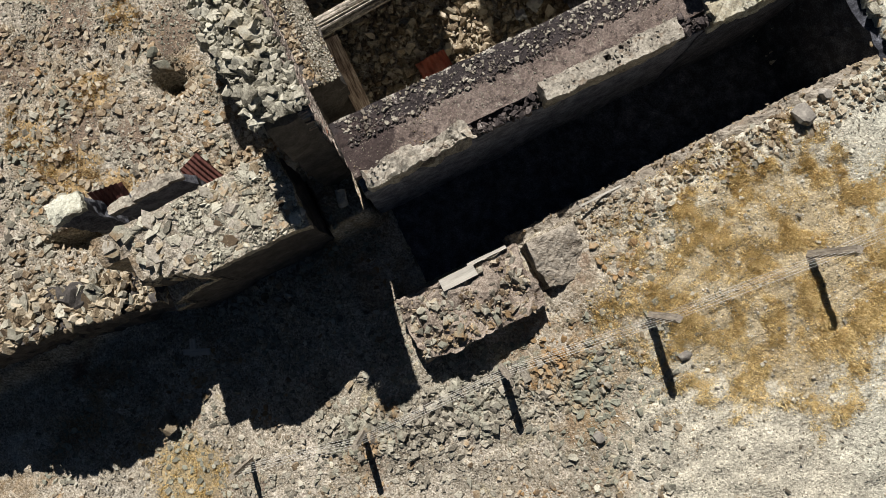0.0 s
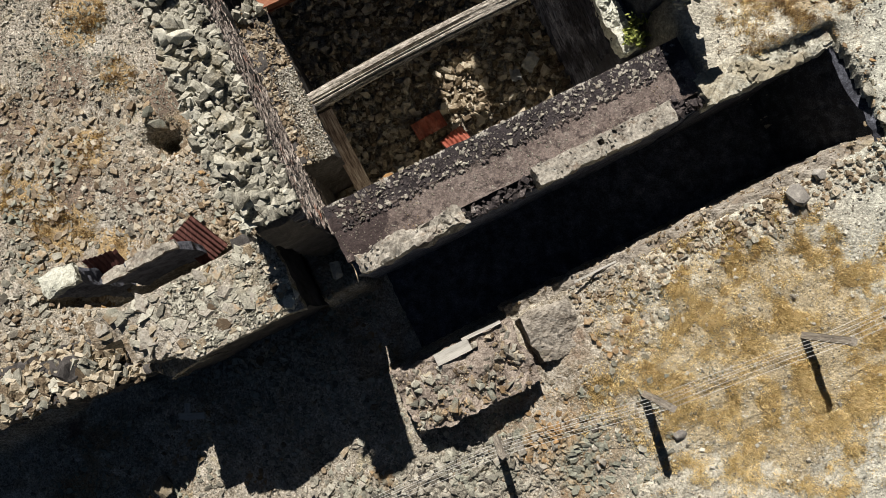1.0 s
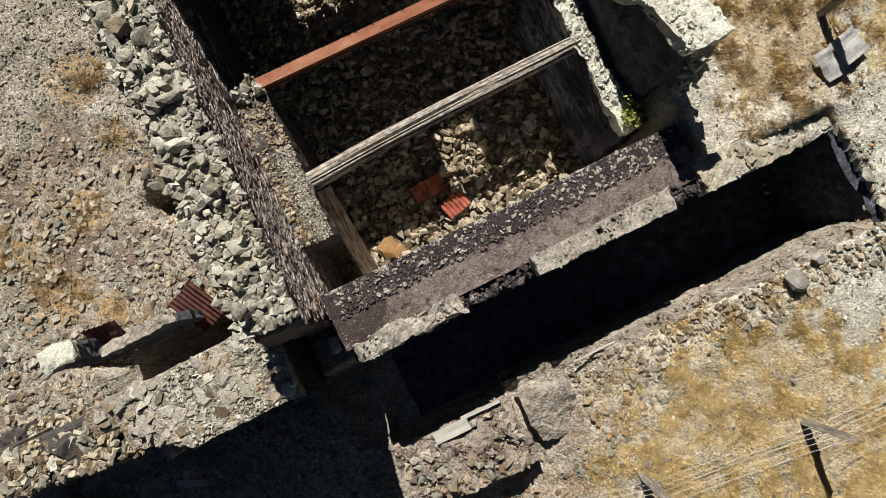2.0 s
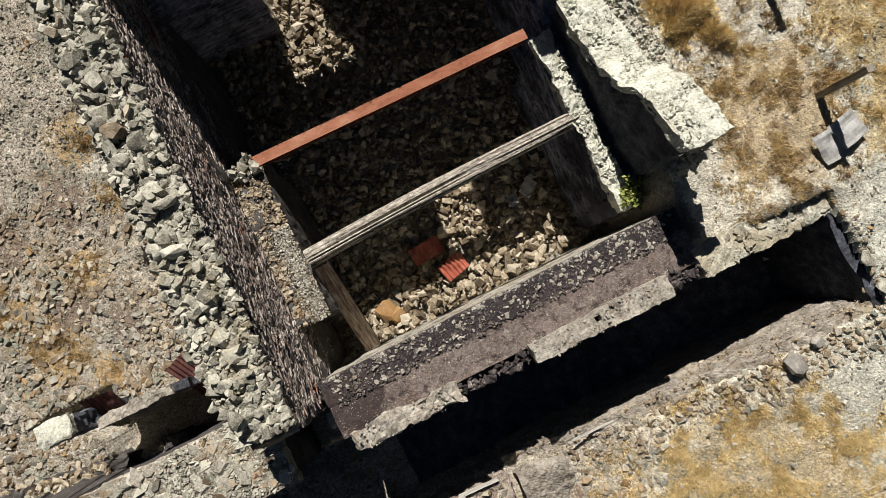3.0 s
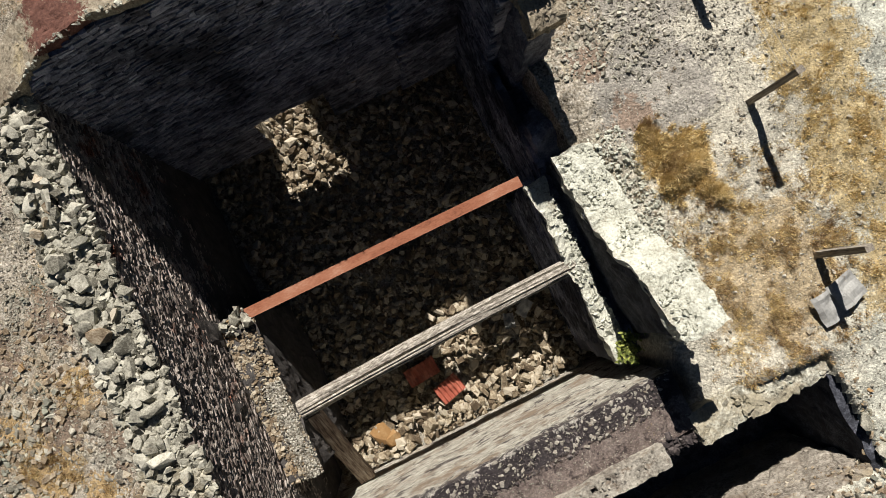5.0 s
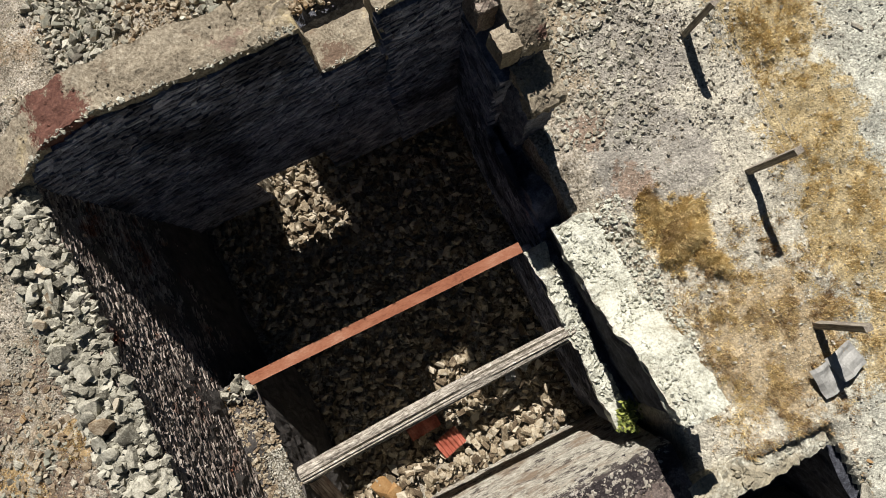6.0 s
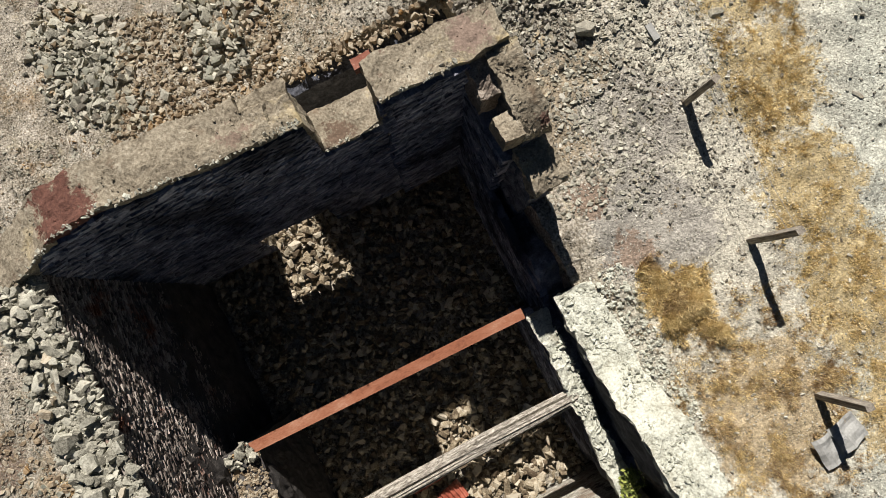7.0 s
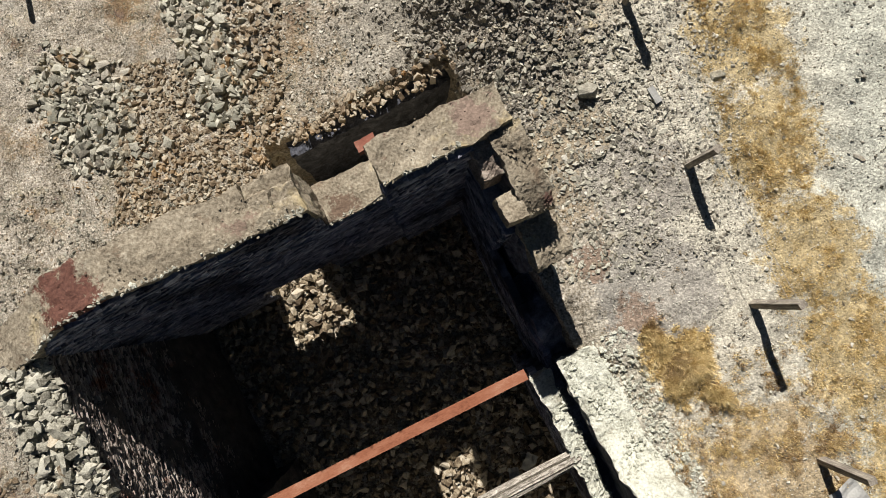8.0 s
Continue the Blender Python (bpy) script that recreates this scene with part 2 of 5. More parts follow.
M["redsheet"] = material("red_painted_sheet", [(.13, .025, .016), (.25, .06, .035), (.33, .105, .065), (.42, .24, .17)], 3, 50, rough=.7, bump=0.2)
M["tin"] = material("grey_tin", [(.18, .178, .16), (.30, .30, .275), (.40, .40, .37)], 4, 30, rough=.6, bump=0.2, metal=0.0)
M["ochre"] = material("ochre_rock", [(.14, .075, .03), (.27, .155, .06), (.38, .26, .13)], 4, 40, bump=0.6)
M["grass"] = material("dry_grass", [(.37, .26, .105), (.57, .43, .185), (.70, .55, .265), (.80, .67, .39)], 1.6, 8, vary=0.2, bump=0.0, contrast=(.38, .62), blend=.55)
M["browngrass"] = material("brown_scrub", [(.15, .09, .04), (.29, .19, .09), (.42, .30, .15), (.55, .43, .25)], 1.6, 8, vary=0.2, bump=0.0, contrast=(.38, .62), blend=.55)
M["leaf"] = material("green_leaf", [(.07, .09, .02), (.16, .19, .04), (.27, .29, .075)], 5, 20, vary=0.5, bump=0.0)
M["twig"] = material("twig_bark", [(.05, .04, .025), (.12, .09, .06)], 6, 30)
M["wire"] = material("fence_wire", [(.32, .31, .28), (.5, .49, .45)], 5, 30, rough=.5)

# ---------------------------------------------------------------- small tools
rng = np.random.default_rng(7)
TABLE = np.random.default_rng(3).random((256, 256))


def vn(x, y):
    """Smooth value noise, 0 to 1, on arrays."""
    x, y = np.asarray(x, float), np.asarray(y, float)
    i, j = np.floor(x).astype(int), np.floor(y).astype(int)
    fx, fy = x - i, y - j
    fx, fy = fx * fx * (3 - 2 * fx), fy * fy * (3 - 2 * fy)
    g = lambda a, b: TABLE[a % 256, b % 256]
    return (g(i, j) * (1 - fx) + g(i + 1, j) * fx) * (1 - fy) + (g(i, j + 1) * (1 - fx) + g(i + 1, j + 1) * fx) * fy


def fbm(x, y, octaves=4):
    s, a, total = 0, 0.5, 0
    for k in range(octaves):
        s = s + a * vn(x * 2 ** k + 17 * k, y * 2 ** k + 31 * k)
        total += a
        a *= 0.55
    return s / total


def soft(x, a, b):
    t = np.clip((x - a) / (b - a), 0, 1)
    return t * t * (3 - 2 * t)


def uv_of(x, y):
    return x * CA + y * SA, -x * SA + y * CA


def mesh(name, verts, faces, mat, parent=None, label="", smooth=False):
    me = bpy.data.meshes.new(name)
    me.from_pydata([tuple(v) for v in verts], [], faces)
    me.update()
    if smooth:
        me.polygons.foreach_set("use_smooth", [True] * len(me.polygons))
    me.materials.append(mat)
    ob = new(name, me)
    if parent:
        ob.parent = parent
        ob.matrix_parent_inverse = parent.matrix_world.inverted()
    if label:
        ob["label"] = label
    return ob


def part(name, bm, mat, parent=None, label=""):
    me = bpy.data.meshes.new(name)
    bm.to_mesh(me)
    bm.free()
    me.materials.append(mat)
    ob = new(name, me)
    if parent:
        ob.parent = parent
    if label:
        ob["label"] = label
    return ob


def empty(name, at, label, category, group="", kind=""):
    ob = new(name)
    ob.matrix_world = Matrix.Translation(at)
    bpy.context.view_layer.update()
    return tagged(ob, label, category, group, kind)


def rough_block(u0, u1, v0, v1, bottom, top, step=0.09, amp=0.03, wave=2.2, taper=0.0, top_amp=None, bend=None):
    """Verts and faces of a worn block in ruin axes. top, bottom: heights or functions of (u, v); bend: sideways shift along u."""
    topf = top if callable(top) else (lambda u, v: top)
    botf = bottom if callable(bottom) else (lambda u, v: bottom)
    verts, index, faces = [], {}, []
    nu, nv = max(2, round((u1 - u0) / step)), max(2, round((v1 - v0) / step))
    hmax = max(topf(u0, v0), topf(u1, v1), topf((u0 + u1) / 2, (v0 + v1) / 2)) - botf(u0, v0)
    nz = max(2, round(hmax / (step * 1.6)))
    ta = amp if top_amp is None else top_amp

    def vert(i, j, k):
        key = (i, j, k)
        if key not in index:
            u, v, w = u0 + (u1 - u0) * i / nu, v0 + (v1 - v0) * j / nv, k / nz
            b, t = botf(u, v), topf(u, v)
            z = b + (t - b) * w
            shrink = 1 - taper * w
            uc, vc = (u0 + u1) / 2, (v0 + v1) / 2
            u, v = uc + (u - uc) * shrink, vc + (v - vc) * shrink
            p = P(u, v + (bend(u, w) if bend else 0), z)
            d = noise.noise_vector(p * wave) * amp + noise.noise_vector(p * wave * 3.3) * amp * 0.5 + noise.noise_vector(p * wave * 8) * amp * 0.3
            if k == nz:
                d.z = d.z / max(amp, 1e-6) * ta
            if k == 0:
                d.z = 0
            index[key] = len(verts)
            verts.append(p + d)
        return index[key]

    def sheet(fn, a, b, flip):
        for i in range(a):
            for j in range(b):
                q = [fn(i, j), fn(i + 1, j), fn(i + 1, j + 1), fn(i, j + 1)]
                faces.append(q[::-1] if flip else q)
    sheet(lambda i, j: vert(i, j, nz), nu, nv, False)
    sheet(lambda i, j: vert(i, j, 0), nu, nv, True)
    sheet(lambda i, k: vert(i, 0, k), nu, nz, False)
    sheet(lambda i, k: vert(i, nv, k), nu, nz, True)
    sheet(lambda j, k: vert(0, j, k), nv, nz, True)
    sheet(lambda j, k: vert(nu, j, k), nv, nz, False)
    return verts, faces


def hull(points):
    bm = bmesh.new()
    for p in points:
        bm.verts.new(p)
    res = bmesh.ops.convex_hull(bm, input=bm.verts)
    junk = [g for g in res["geom_interior"] if isinstance(g, bmesh.types.BMVert)]
    bmesh.ops.delete(bm, geom=junk, context="VERTS")
    bm.verts.index_update()
    v = np.array([x.co[:] for x in bm.verts])
    f = np.array([[x.index for x in fc.verts] for fc in bm.faces])
    bm.free()
    return v, f


def shard_shape(seed):
    """A flat angular flake: a few-sided outline with bevelled, uneven top."""
    r = random.Random(seed)
    k = r.choice((4, 4, 5, 5, 6))
    t = r.uniform(.05, .14)
    long, inset = r.uniform(.9, 1.5), r.uniform(.68, .95)
    sx, sy = r.uniform(-.18, .18), r.uniform(-.18, .18)
    pts = []
    for i in range(k):
        a = 2 * math.pi * (i + r.uniform(-.28, .28)) / k
        d = r.uniform(.34, .54)
        x, y = d * math.cos(a) * long, d * math.sin(a) / long
        pts += [(x, y, -t), (x * inset, y * inset, t + sx * x + sy * y)]
    return hull(pts)


def block_shape(seed, squash=.75):
    """An angular broken block: the hull of a skewed box with knocked corners."""
    r = random.Random(seed)
    h = (r.uniform(.38, .6), r.uniform(.28, .42), r.uniform(.2, .36) * squash / .75)
    sk = (r.uniform(-.3, .3), r.uniform(-.3, .3))
    pts = []
    for a in (-1, 1):
        for b in (-1, 1):
            for c in (-1, 1):
                if r.random() < .16:
                    continue
                q = r.uniform(.5, 1.1)
                x, y, z = a * h[0] * q, b * h[1] * r.uniform(.5, 1.1), c * h[2] * r.uniform(.45, 1.1)
                pts.append((x + sk[0] * z, y + sk[1] * z, z))
    for _ in range(2):
        pts.append((r.uniform(-.5, .5) * h[0], r.uniform(-.5, .5) * h[1], h[2] * r.uniform(.9, 1.25)))
    return hull(pts)


def rough_shape(seed):
    r = random.Random(seed)
    pts = []
    ax, ay, az = r.uniform(.9, 1.3), r.uniform(.7, 1), r.uniform(.55, .85)
    for _ in range(30):
        d = Vector((r.gauss(0, 1), r.gauss(0, 1), r.gauss(0, 1)))
        d /= (abs(d.x) ** 4 + abs(d.y) ** 4 + abs(d.z) ** 4) ** .25
        d *= .5 * r.uniform(.7, 1)
        pts.append((d.x * ax, d.y * ay, d.z * az))
    return hull(pts)


def chip_shape(seed):
    r = random.Random(seed)
    return hull([(.5, r.uniform(-.2, .2), -.1), (-.5, r.uniform(-.2, .2), -.1), (r.uniform(-.2, .2), .4, -.1), (r.uniform(-.2, .2), -.4, -.1),
                 (r.uniform(-.2, .2), r.uniform(-.2, .2), r.uniform(.18, .36))])


CHIP = [chip_shape(700 + i) for i in range(16)]
FLAT = [shard_shape(i) for i in range(40)]
LUMP = [block_shape(100 + i) for i in range(40)]
MIXED = FLAT + LUMP
THIN = [(v * np.array((1, 1, .55)), f) for v, f in FLAT]
ROUGH_ROCK = [rough_shape(300 + i) for i in range(20)]


def turn_matrices(n, tilt):
    a = rng.uniform(0, 2 * np.pi, n)
    b, c = rng.normal(0, tilt, n), rng.normal(0, tilt, n)
    ca, sa, cb, sb, cc, sc = np.cos(a), np.sin(a), np.cos(b), np.sin(b), np.cos(c), np.sin(c)
    R = np.empty((n, 3, 3))
    R[:, 0, 0], R[:, 0, 1], R[:, 0, 2] = ca * cb, ca * sb * sc - sa * cc, ca * sb * cc + sa * sc
    R[:, 1, 0], R[:, 1, 1], R[:, 1, 2] = sa * cb, sa * sb * sc + ca * cc, sa * sb * cc - ca * sc
    R[:, 2, 0], R[:, 2, 1], R[:, 2, 2] = -sb, cb * sc, cb * cc
    return R


def scatter(name, at, size, mat, shapes=FLAT, tilt=0.35, parent=None, label="", category=""):
    """Very many stones in one mesh; at: n x 3 places, size: n widths."""
    n = len(at)
    R = turn_matrices(n, tilt)
    kind = rng.integers(0, len(shapes), n)
    vs, fs, base = [], [], 0
    for k, (sv, sf) in enumerate(shapes):
        sel = np.where(kind == k)[0]
        if not len(sel):
            continue
        pts = np.einsum("nij,vj->nvi", R[sel], sv) * size[sel, None, None] + at[sel, None, :]
        vs.append(pts.reshape(-1, 3))
        fs.append((sf[None] + (base + np.arange(len(sel)) * len(sv))[:, None, None]).reshape(-1, 3))
        base += len(sel) * len(sv)
    v, f = np.concatenate(vs), np.concatenate(fs)
    me = bpy.data.meshes.new(name)
    me.vertices.add(len(v))
    me.vertices.foreach_set("co", v.ravel())
    me.loops.add(len(f) * 3)
    me.loops.foreach_set("vertex_index", f.ravel().astype(np.int32))
    me.polygons.add(len(f))
    me.polygons.foreach_set("loop_start", np.arange(len(f), dtype=np.int32) * 3)
    me.update(calc_edges=True)
    me.polygons.foreach_set("use_smooth", np.zeros(len(f), bool))
    me.materials.append(mat)
    ob = new(name, me)
    if parent:
        ob.parent = parent
    return tagged(ob, label, category, "", "stuff")


SHARED = {}


def stone_piece(name, shapes, key, i, mat, at, size, parent=None, tilt=0.3, r=random):
    """One stone as an object of its own, on shared mesh data."""
    k = (key, i % len(shapes), mat.name)
    if k not in SHARED:
        v, f = shapes[i % len(shapes)]
        me = bpy.data.meshes.new(name)
        me.from_pydata(v.tolist(), [], f.tolist())
        me.materials.append(mat)
        SHARED[k] = me
    ob = new(name, SHARED[k])
    s = size if isinstance(size, (tuple, list)) else (size, size, size)
    m = Matrix.LocRotScale(at, Euler((r.gauss(0, tilt), r.gauss(0, tilt), r.uniform(0, 6.28))), s)
    if parent:
        ob.parent = parent
        m = parent.matrix_world.inverted() @ m
    ob.matrix_basis = m
    return ob


# ---------------------------------------------------------------- the lie of the land
def plateau_edge(v):
    return 2.45 + (v - 11.2) * 0.19


def land(x, y):
    """Height of the ground."""
    x, y = np.asarray(x, float), np.asarray(y, float)
    u, v = uv_of(x, y)
    wob = (fbm(x * 1.3, y * 1.3) - 0.5) * 0.5
    south = np.interp(x, [-30, -9, -6, -3.8, -1.3, -.6, 1, 2, 3, 4.5, 6, 12, 40],
                      [-3.0, -2.3, -1.95, -1.5, -.62, -.45, .05, .5, .9, 1.2, 1.35, 1.5, 2.2])
    east = np.interp(x, [-30, -3, 0, 2, 4, 8, 40], [.6, 1.1, 1.3, 1.38, 1.58, 1.65, 2.2])
    south = south + .09 * np.clip(y + 1.3, -2, 1.2) * soft(x, -2.5, -1)
    high = south + (east - south) * soft(y, 1.5, 5.0)
    low = np.interp(x, [-30, -8.5, -6.7, -5.4, -2, 8], [-2.8, -1.92, -1.78, -1.52, -1.5, -1.5])
    # the low western yard, the pit north of the ruin and the plateau above it
    west = soft(v, 1.9, 2.3) * (1 - soft(u, -.9, -.5)) + soft(v, 9.2, 9.5) * (1 - soft(u + wob * .5, plateau_edge(v) - .5, plateau_edge(v) + .05))
    pit = soft(v, 9.2, 9.5) * (1 - soft(v + wob * .35, 10.94, 11.04)) * (1 - soft(u + wob * .4, 5.35, 5.7))
    mask = np.clip(np.maximum(west, pit), 0, 1)
    z = high + (low - high) * mask
    # the room
    breach = soft(v, 5.9, 6.1) * .27
    room = soft(u, -.75, -.65) * (1 - soft(u + wob * .12, 5.06 + breach, 5.24 + breach)) * soft(v, 2.15, 2.25) * (1 - soft(v, 9.6, 9.8))
    z = z + (-1.58 - z) * room
    # the passage along the south wall
    cut = soft(u, -1.5, -1.1) * (1 - soft(u + wob * .05, 7.06, 7.14)) * soft(v + wob * .10, .15, .25) * (1 - soft(v, 1.85, 1.95))
    z = z + (-.9 - z) * cut
    # the sunk bay by the rusted sheets and the gap beside the platform
    bay = soft(u, -5.5, -5.4) * (1 - soft(u, -2.4, -2.3)) * soft(v, 2.6, 2.7) * (1 - soft(v, 3.45, 3.55))
    z = z + (-2.6 - z) * bay
    wedge = soft(u, -6.6, -6.4) * (1 - soft(u, -4.95, -4.85)) * (1 - soft(v, 4.22, 4.32)) * soft(v - np.interp(u, [-6.57, -6.1, -5.1], [4.1, 3.83, 3.2]) + wob * .1, 0, .1)
    z = z + (-2.6 - z) * wedge
    ditch = soft(u, -9, -8) * (1 - soft(u, -4.9, -4.6)) * soft(v + wob * .3, 2.6, 2.75) * (1 - soft(v + wob * .4, 2.9, 3.1))
    z = z + (-2.2 - z) * ditch
    gap = soft(u, -1.35, -1.25) * (1 - soft(u, -.5, -.35)) * soft(v, 1.5, 1.7) * (1 - soft(v, 2.6, 2.9))
    z = z + (.1 - z) * gap
    # banks of loose stone against the plateau
    d = plateau_edge(v) - u
    talus = np.clip(1 - d / 1.1, 0, 1) ** 2 * 1.2 * soft(v, 12.6, 13.6) * (d > 0) * mask
    bumps = (fbm(x * .9 + 5, y * .9) - .5) * .22 + (fbm(x * 4, y * 4) - .5) * .10 + (fbm(x * 14, y * 14, 2) - .5) * .03
    hole = -1.1 * np.exp(-((x + 5.40) ** 2 / .07 + (y - 4.08) ** 2 / .05))
    swell = .55 * np.exp(-((x - .8) / 1.5) ** 2) * soft(y, 11.9, 13.6) * (1 - mask)
    berm = .15 * np.exp(-((v - 2.1) / .4) ** 2) * soft(u, 5.6, 6.0) * (1 - soft(u, 6.9, 7.3)) * soft(v, 1.93, 2.0)
    rim = berm + .2 * np.exp(-((u - 5.5) / .7) ** 2 - ((v - 6.8) / 1.0) ** 2) * (1 - room)
    return z + talus + swell + rim + bumps * (1 - .6 * room) + hole


def stretch(a, b, n, far):
    mid = np.linspace(a, b, n)
    out = np.geomspace(.3, far, 16)
    return np.concatenate([a - out[::-1], mid, b + out])


gx, gy = stretch(-10.5, 10.5, 290, 600), stretch(-6.5, 17, 325, 600)
XX, YY = np.meshgrid(gx, gy, indexing="ij")
ZZ = land(XX, YY)
nx, ny = XX.shape
idx = np.arange(nx * ny).reshape(nx, ny)
quads = np.stack([idx[:-1, :-1], idx[1:, :-1], idx[1:, 1:], idx[:-1, 1:]], -1).reshape(-1, 4)
me = bpy.data.meshes.new("ground")
me.vertices.add(nx * ny)
me.vertices.foreach_set("co", np.stack([XX, YY, ZZ], -1).ravel())
me.loops.add(len(quads) * 4)
me.loops.foreach_set("vertex_index", quads.ravel().astype(np.int32))
me.polygons.add(len(quads))
me.polygons.foreach_set("loop_start", np.arange(len(quads), dtype=np.int32) * 4)
me.update(calc_edges=True)
me.polygons.foreach_set("use_smooth", np.ones(len(quads), bool))
me.materials.append(M["ground"])
ground = tagged(new("ground", me), "dry stony hillside of grey shale and earth", "ground", "", "structure")


def land1(x, y):
    return float(land(np.array([x]), np.array([y]))[0])


# ---------------------------------------------------------------- walls of the ruin
def courses(wall, along, a0, a1, z0, z1, face, sign, mat, keep, seed, big=1.0, proud=(-.004, .022)):
    """Thin stone courses on a wall's face. along 'v': the face lies at u = face(v, z); 'u': at v = face(u, z).
    keep(a, z): True where a stone is an object of its own. The rest are joined."""
    r = random.Random(seed)
    verts, faces, single, z = [], [], 0, z0
    while z < z1(a0) or z < z1(a1) or z < z1((a0 + a1) / 2):
        hgt = r.uniform(.022, .05) * big
        a = a0 + r.uniform(-.1, 0)
        while a < a1:
            ln = min(r.uniform(.06, .22) * big, a1 - a + .001)
            if z + hgt * .5 < z1(a + ln / 2):
                f = face(a + ln / 2, z) + sign * r.uniform(*proud)
                slant = r.uniform(-.004, .014)
                back = f - sign * .12
                g = .003
                c = []
                for (aa, ff, zz) in ((a + g, back, z), (a + ln - g, back, z), (a + ln - g, f, z), (a + g, f, z),
                                     (a + g, back, z + hgt - g), (a + ln - g, back, z + hgt - g), (a + ln - g, f, z + hgt - g), (a + g, f, z + hgt - g)):
                    aa += r.uniform(-.012, .012)
                    zz += r.uniform(-.008, .008)
                    ff += r.uniform(-.010, .010) + (slant if aa > a + ln / 2 else -slant)
                    c.append(P(ff, aa, zz) if along == "v" else P(aa, ff, zz))
                q = [(0, 3, 2, 1), (4, 5, 6, 7), (0, 1, 5, 4), (1, 2, 6, 5), (2, 3, 7, 6), (3, 0, 4, 7)]
                if single < 290 and keep(a, z):
                    single += 1
                    mesh("stone", c, q, mat, wall)
                else:
                    b = len(verts)
                    verts += c
                    faces += [tuple(b + i for i in k) for k in q]
            a += ln
        z += hgt
    ob = mesh("stone_courses", verts, faces, mat, wall)
    tagged(ob, kind="stuff")


def block(name, args, mat, label="", category="wall", parent=None, **kw):
    v, f = rough_block(*args, **kw)
    ob = mesh(name, v, f, mat, parent)
    return tagged(ob, label, category if label else "", "", "structure" if not parent else "")


# north wall, in lengths round the doorway and the notch; its west end sinks and bows
def north_top(u, v):
    return float(np.interp(u, [-1.5, -.8, -.45, .1, .7, 3], [3.2, 3.44, 3.6, 3.85, 3.99, 3.94]))


def north_bow(u, w):
    return float(np.interp(u, [-1.5, -.76, -.44, .1, .5, 1.1, 2], [-.12, -.07, -.04, .08, .10, .05, 0])) * w


wall_north = block("wall_north", (-1.5, 1.08, 9.16, 9.71, -1.7, north_top), M["render"],
                   "thick rendered stone wall with a notch and low doorway", step=.04, amp=.05, top_amp=.035, bend=north_bow)
block("lintel_length", (1.08, 2.46, 9.16, 9.74, lambda u, v: -.15 + (v - 9.16) * .58, north_top), M["render"], parent=wall_north, top_amp=.035, step=.045, amp=.05, bend=north_bow)
block("middle_length", (2.46, 3.02, 9.16, 9.74, -1.7, lambda u, v: 3.95 - .05 * (u > 2.7) - .08 * (v > 9.55)), M["render"], parent=wall_north, top_amp=.05, step=.04, amp=.06)
block("notch_sill", (3.02, 3.88, 9.16, 9.68, -1.7, 2.72), M["render"], parent=wall_north, top_amp=.03, step=.045, amp=.05)
east_length = block("east_length", (3.88, 5.56, 9.08, 9.60, -1.7, lambda u, v: 3.66), M["render"], parent=wall_north, top_amp=.035, step=.045, amp=.05)
for a0, a1 in ((-.9, 1.05), (2.49, 3.0)):
    courses(wall_north, "u", a0, a1, -1.4, lambda a: -.12, lambda a, z: 9.12, -1, M["slate"], lambda a, z: False, 4, 1.15, (-.004, .014))
courses(wall_north, "u", -.9, 3.0, -.12, lambda a: north_top(a, 0) - .12, lambda a, z: 9.12 + max(-.03, north_bow(a, (z + 1.7) / 5.6)), -1, M["slate"], lambda a, z: False, 5, 1.15, (-.004, .014))
courses(wall_north, "u", 3.05, 5.0, -1.4, lambda a: 2.62 if a < 3.9 else 3.58, lambda a, z: 9.11 if a < 3.9 else 9.02, -1, M["slate"], lambda a, z: False, 6, 1.15, (-.004, .014))
block("rusty_brick", (3.80, 4.05, 9.56, 9.70, 3.45, 3.60), M["redcap"], parent=wall_north, amp=.02, step=.04)

# east wall: a broken tall length in the north, a stub, a breach down to the ground, the sloping pale stump in the south
def tall_top(u, v):
    return float(np.interp(v, [8.0, 8.12, 8.4, 9.1], [3.26, 3.34, 3.48, 3.60]))


def stub_top(u, v):
    return float(np.interp(v, [7.42, 7.6, 7.95, 8.1], [2.84, 2.90, 2.95, 2.97])) - .4 * max(0, u - 5.5)


# Body below the rendered top is coloured dark to carry its shade.
wall_east = block("wall_east", (5.24, 5.60, 8.04, 9.1, -1.7, lambda u, v: tall_top(u, v) - .14), M["shadeslate"],
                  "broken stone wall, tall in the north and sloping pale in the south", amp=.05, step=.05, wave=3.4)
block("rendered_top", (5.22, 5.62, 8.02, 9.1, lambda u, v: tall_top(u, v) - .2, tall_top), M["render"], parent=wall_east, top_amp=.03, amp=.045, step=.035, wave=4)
block("corner_stone", (4.99, 5.24, 8.05, 8.42, 3.0, lambda u, v: 3.46 - .2 * (v - 8.05)), M["render"], parent=wall_east, amp=.03, step=.03, wave=3.5)
block("sunk_lump", (4.97, 5.25, 8.62, 9.1, 2.9, lambda u, v: 3.42 + .2 * (v - 8.6)), M["redrock"], parent=wall_east, amp=.05, step=.035, wave=4)
block("inner_face", (4.98, 5.26, 8.0, 9.1, -1.7, 2.72), M["slate"], parent=wall_east, amp=.05, step=.06)
# Stub sides likewise hold shade in their colour; only the cap is plain.
block("north_stub", (5.16, 5.60, 7.46, 8.03, -1.7, lambda u, v: stub_top(u, v) - .14), M["shadeslate"], parent=wall_east, amp=.06, step=.05, wave=3.6)
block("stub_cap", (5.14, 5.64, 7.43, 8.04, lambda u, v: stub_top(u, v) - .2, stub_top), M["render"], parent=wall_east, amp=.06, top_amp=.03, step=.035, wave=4)
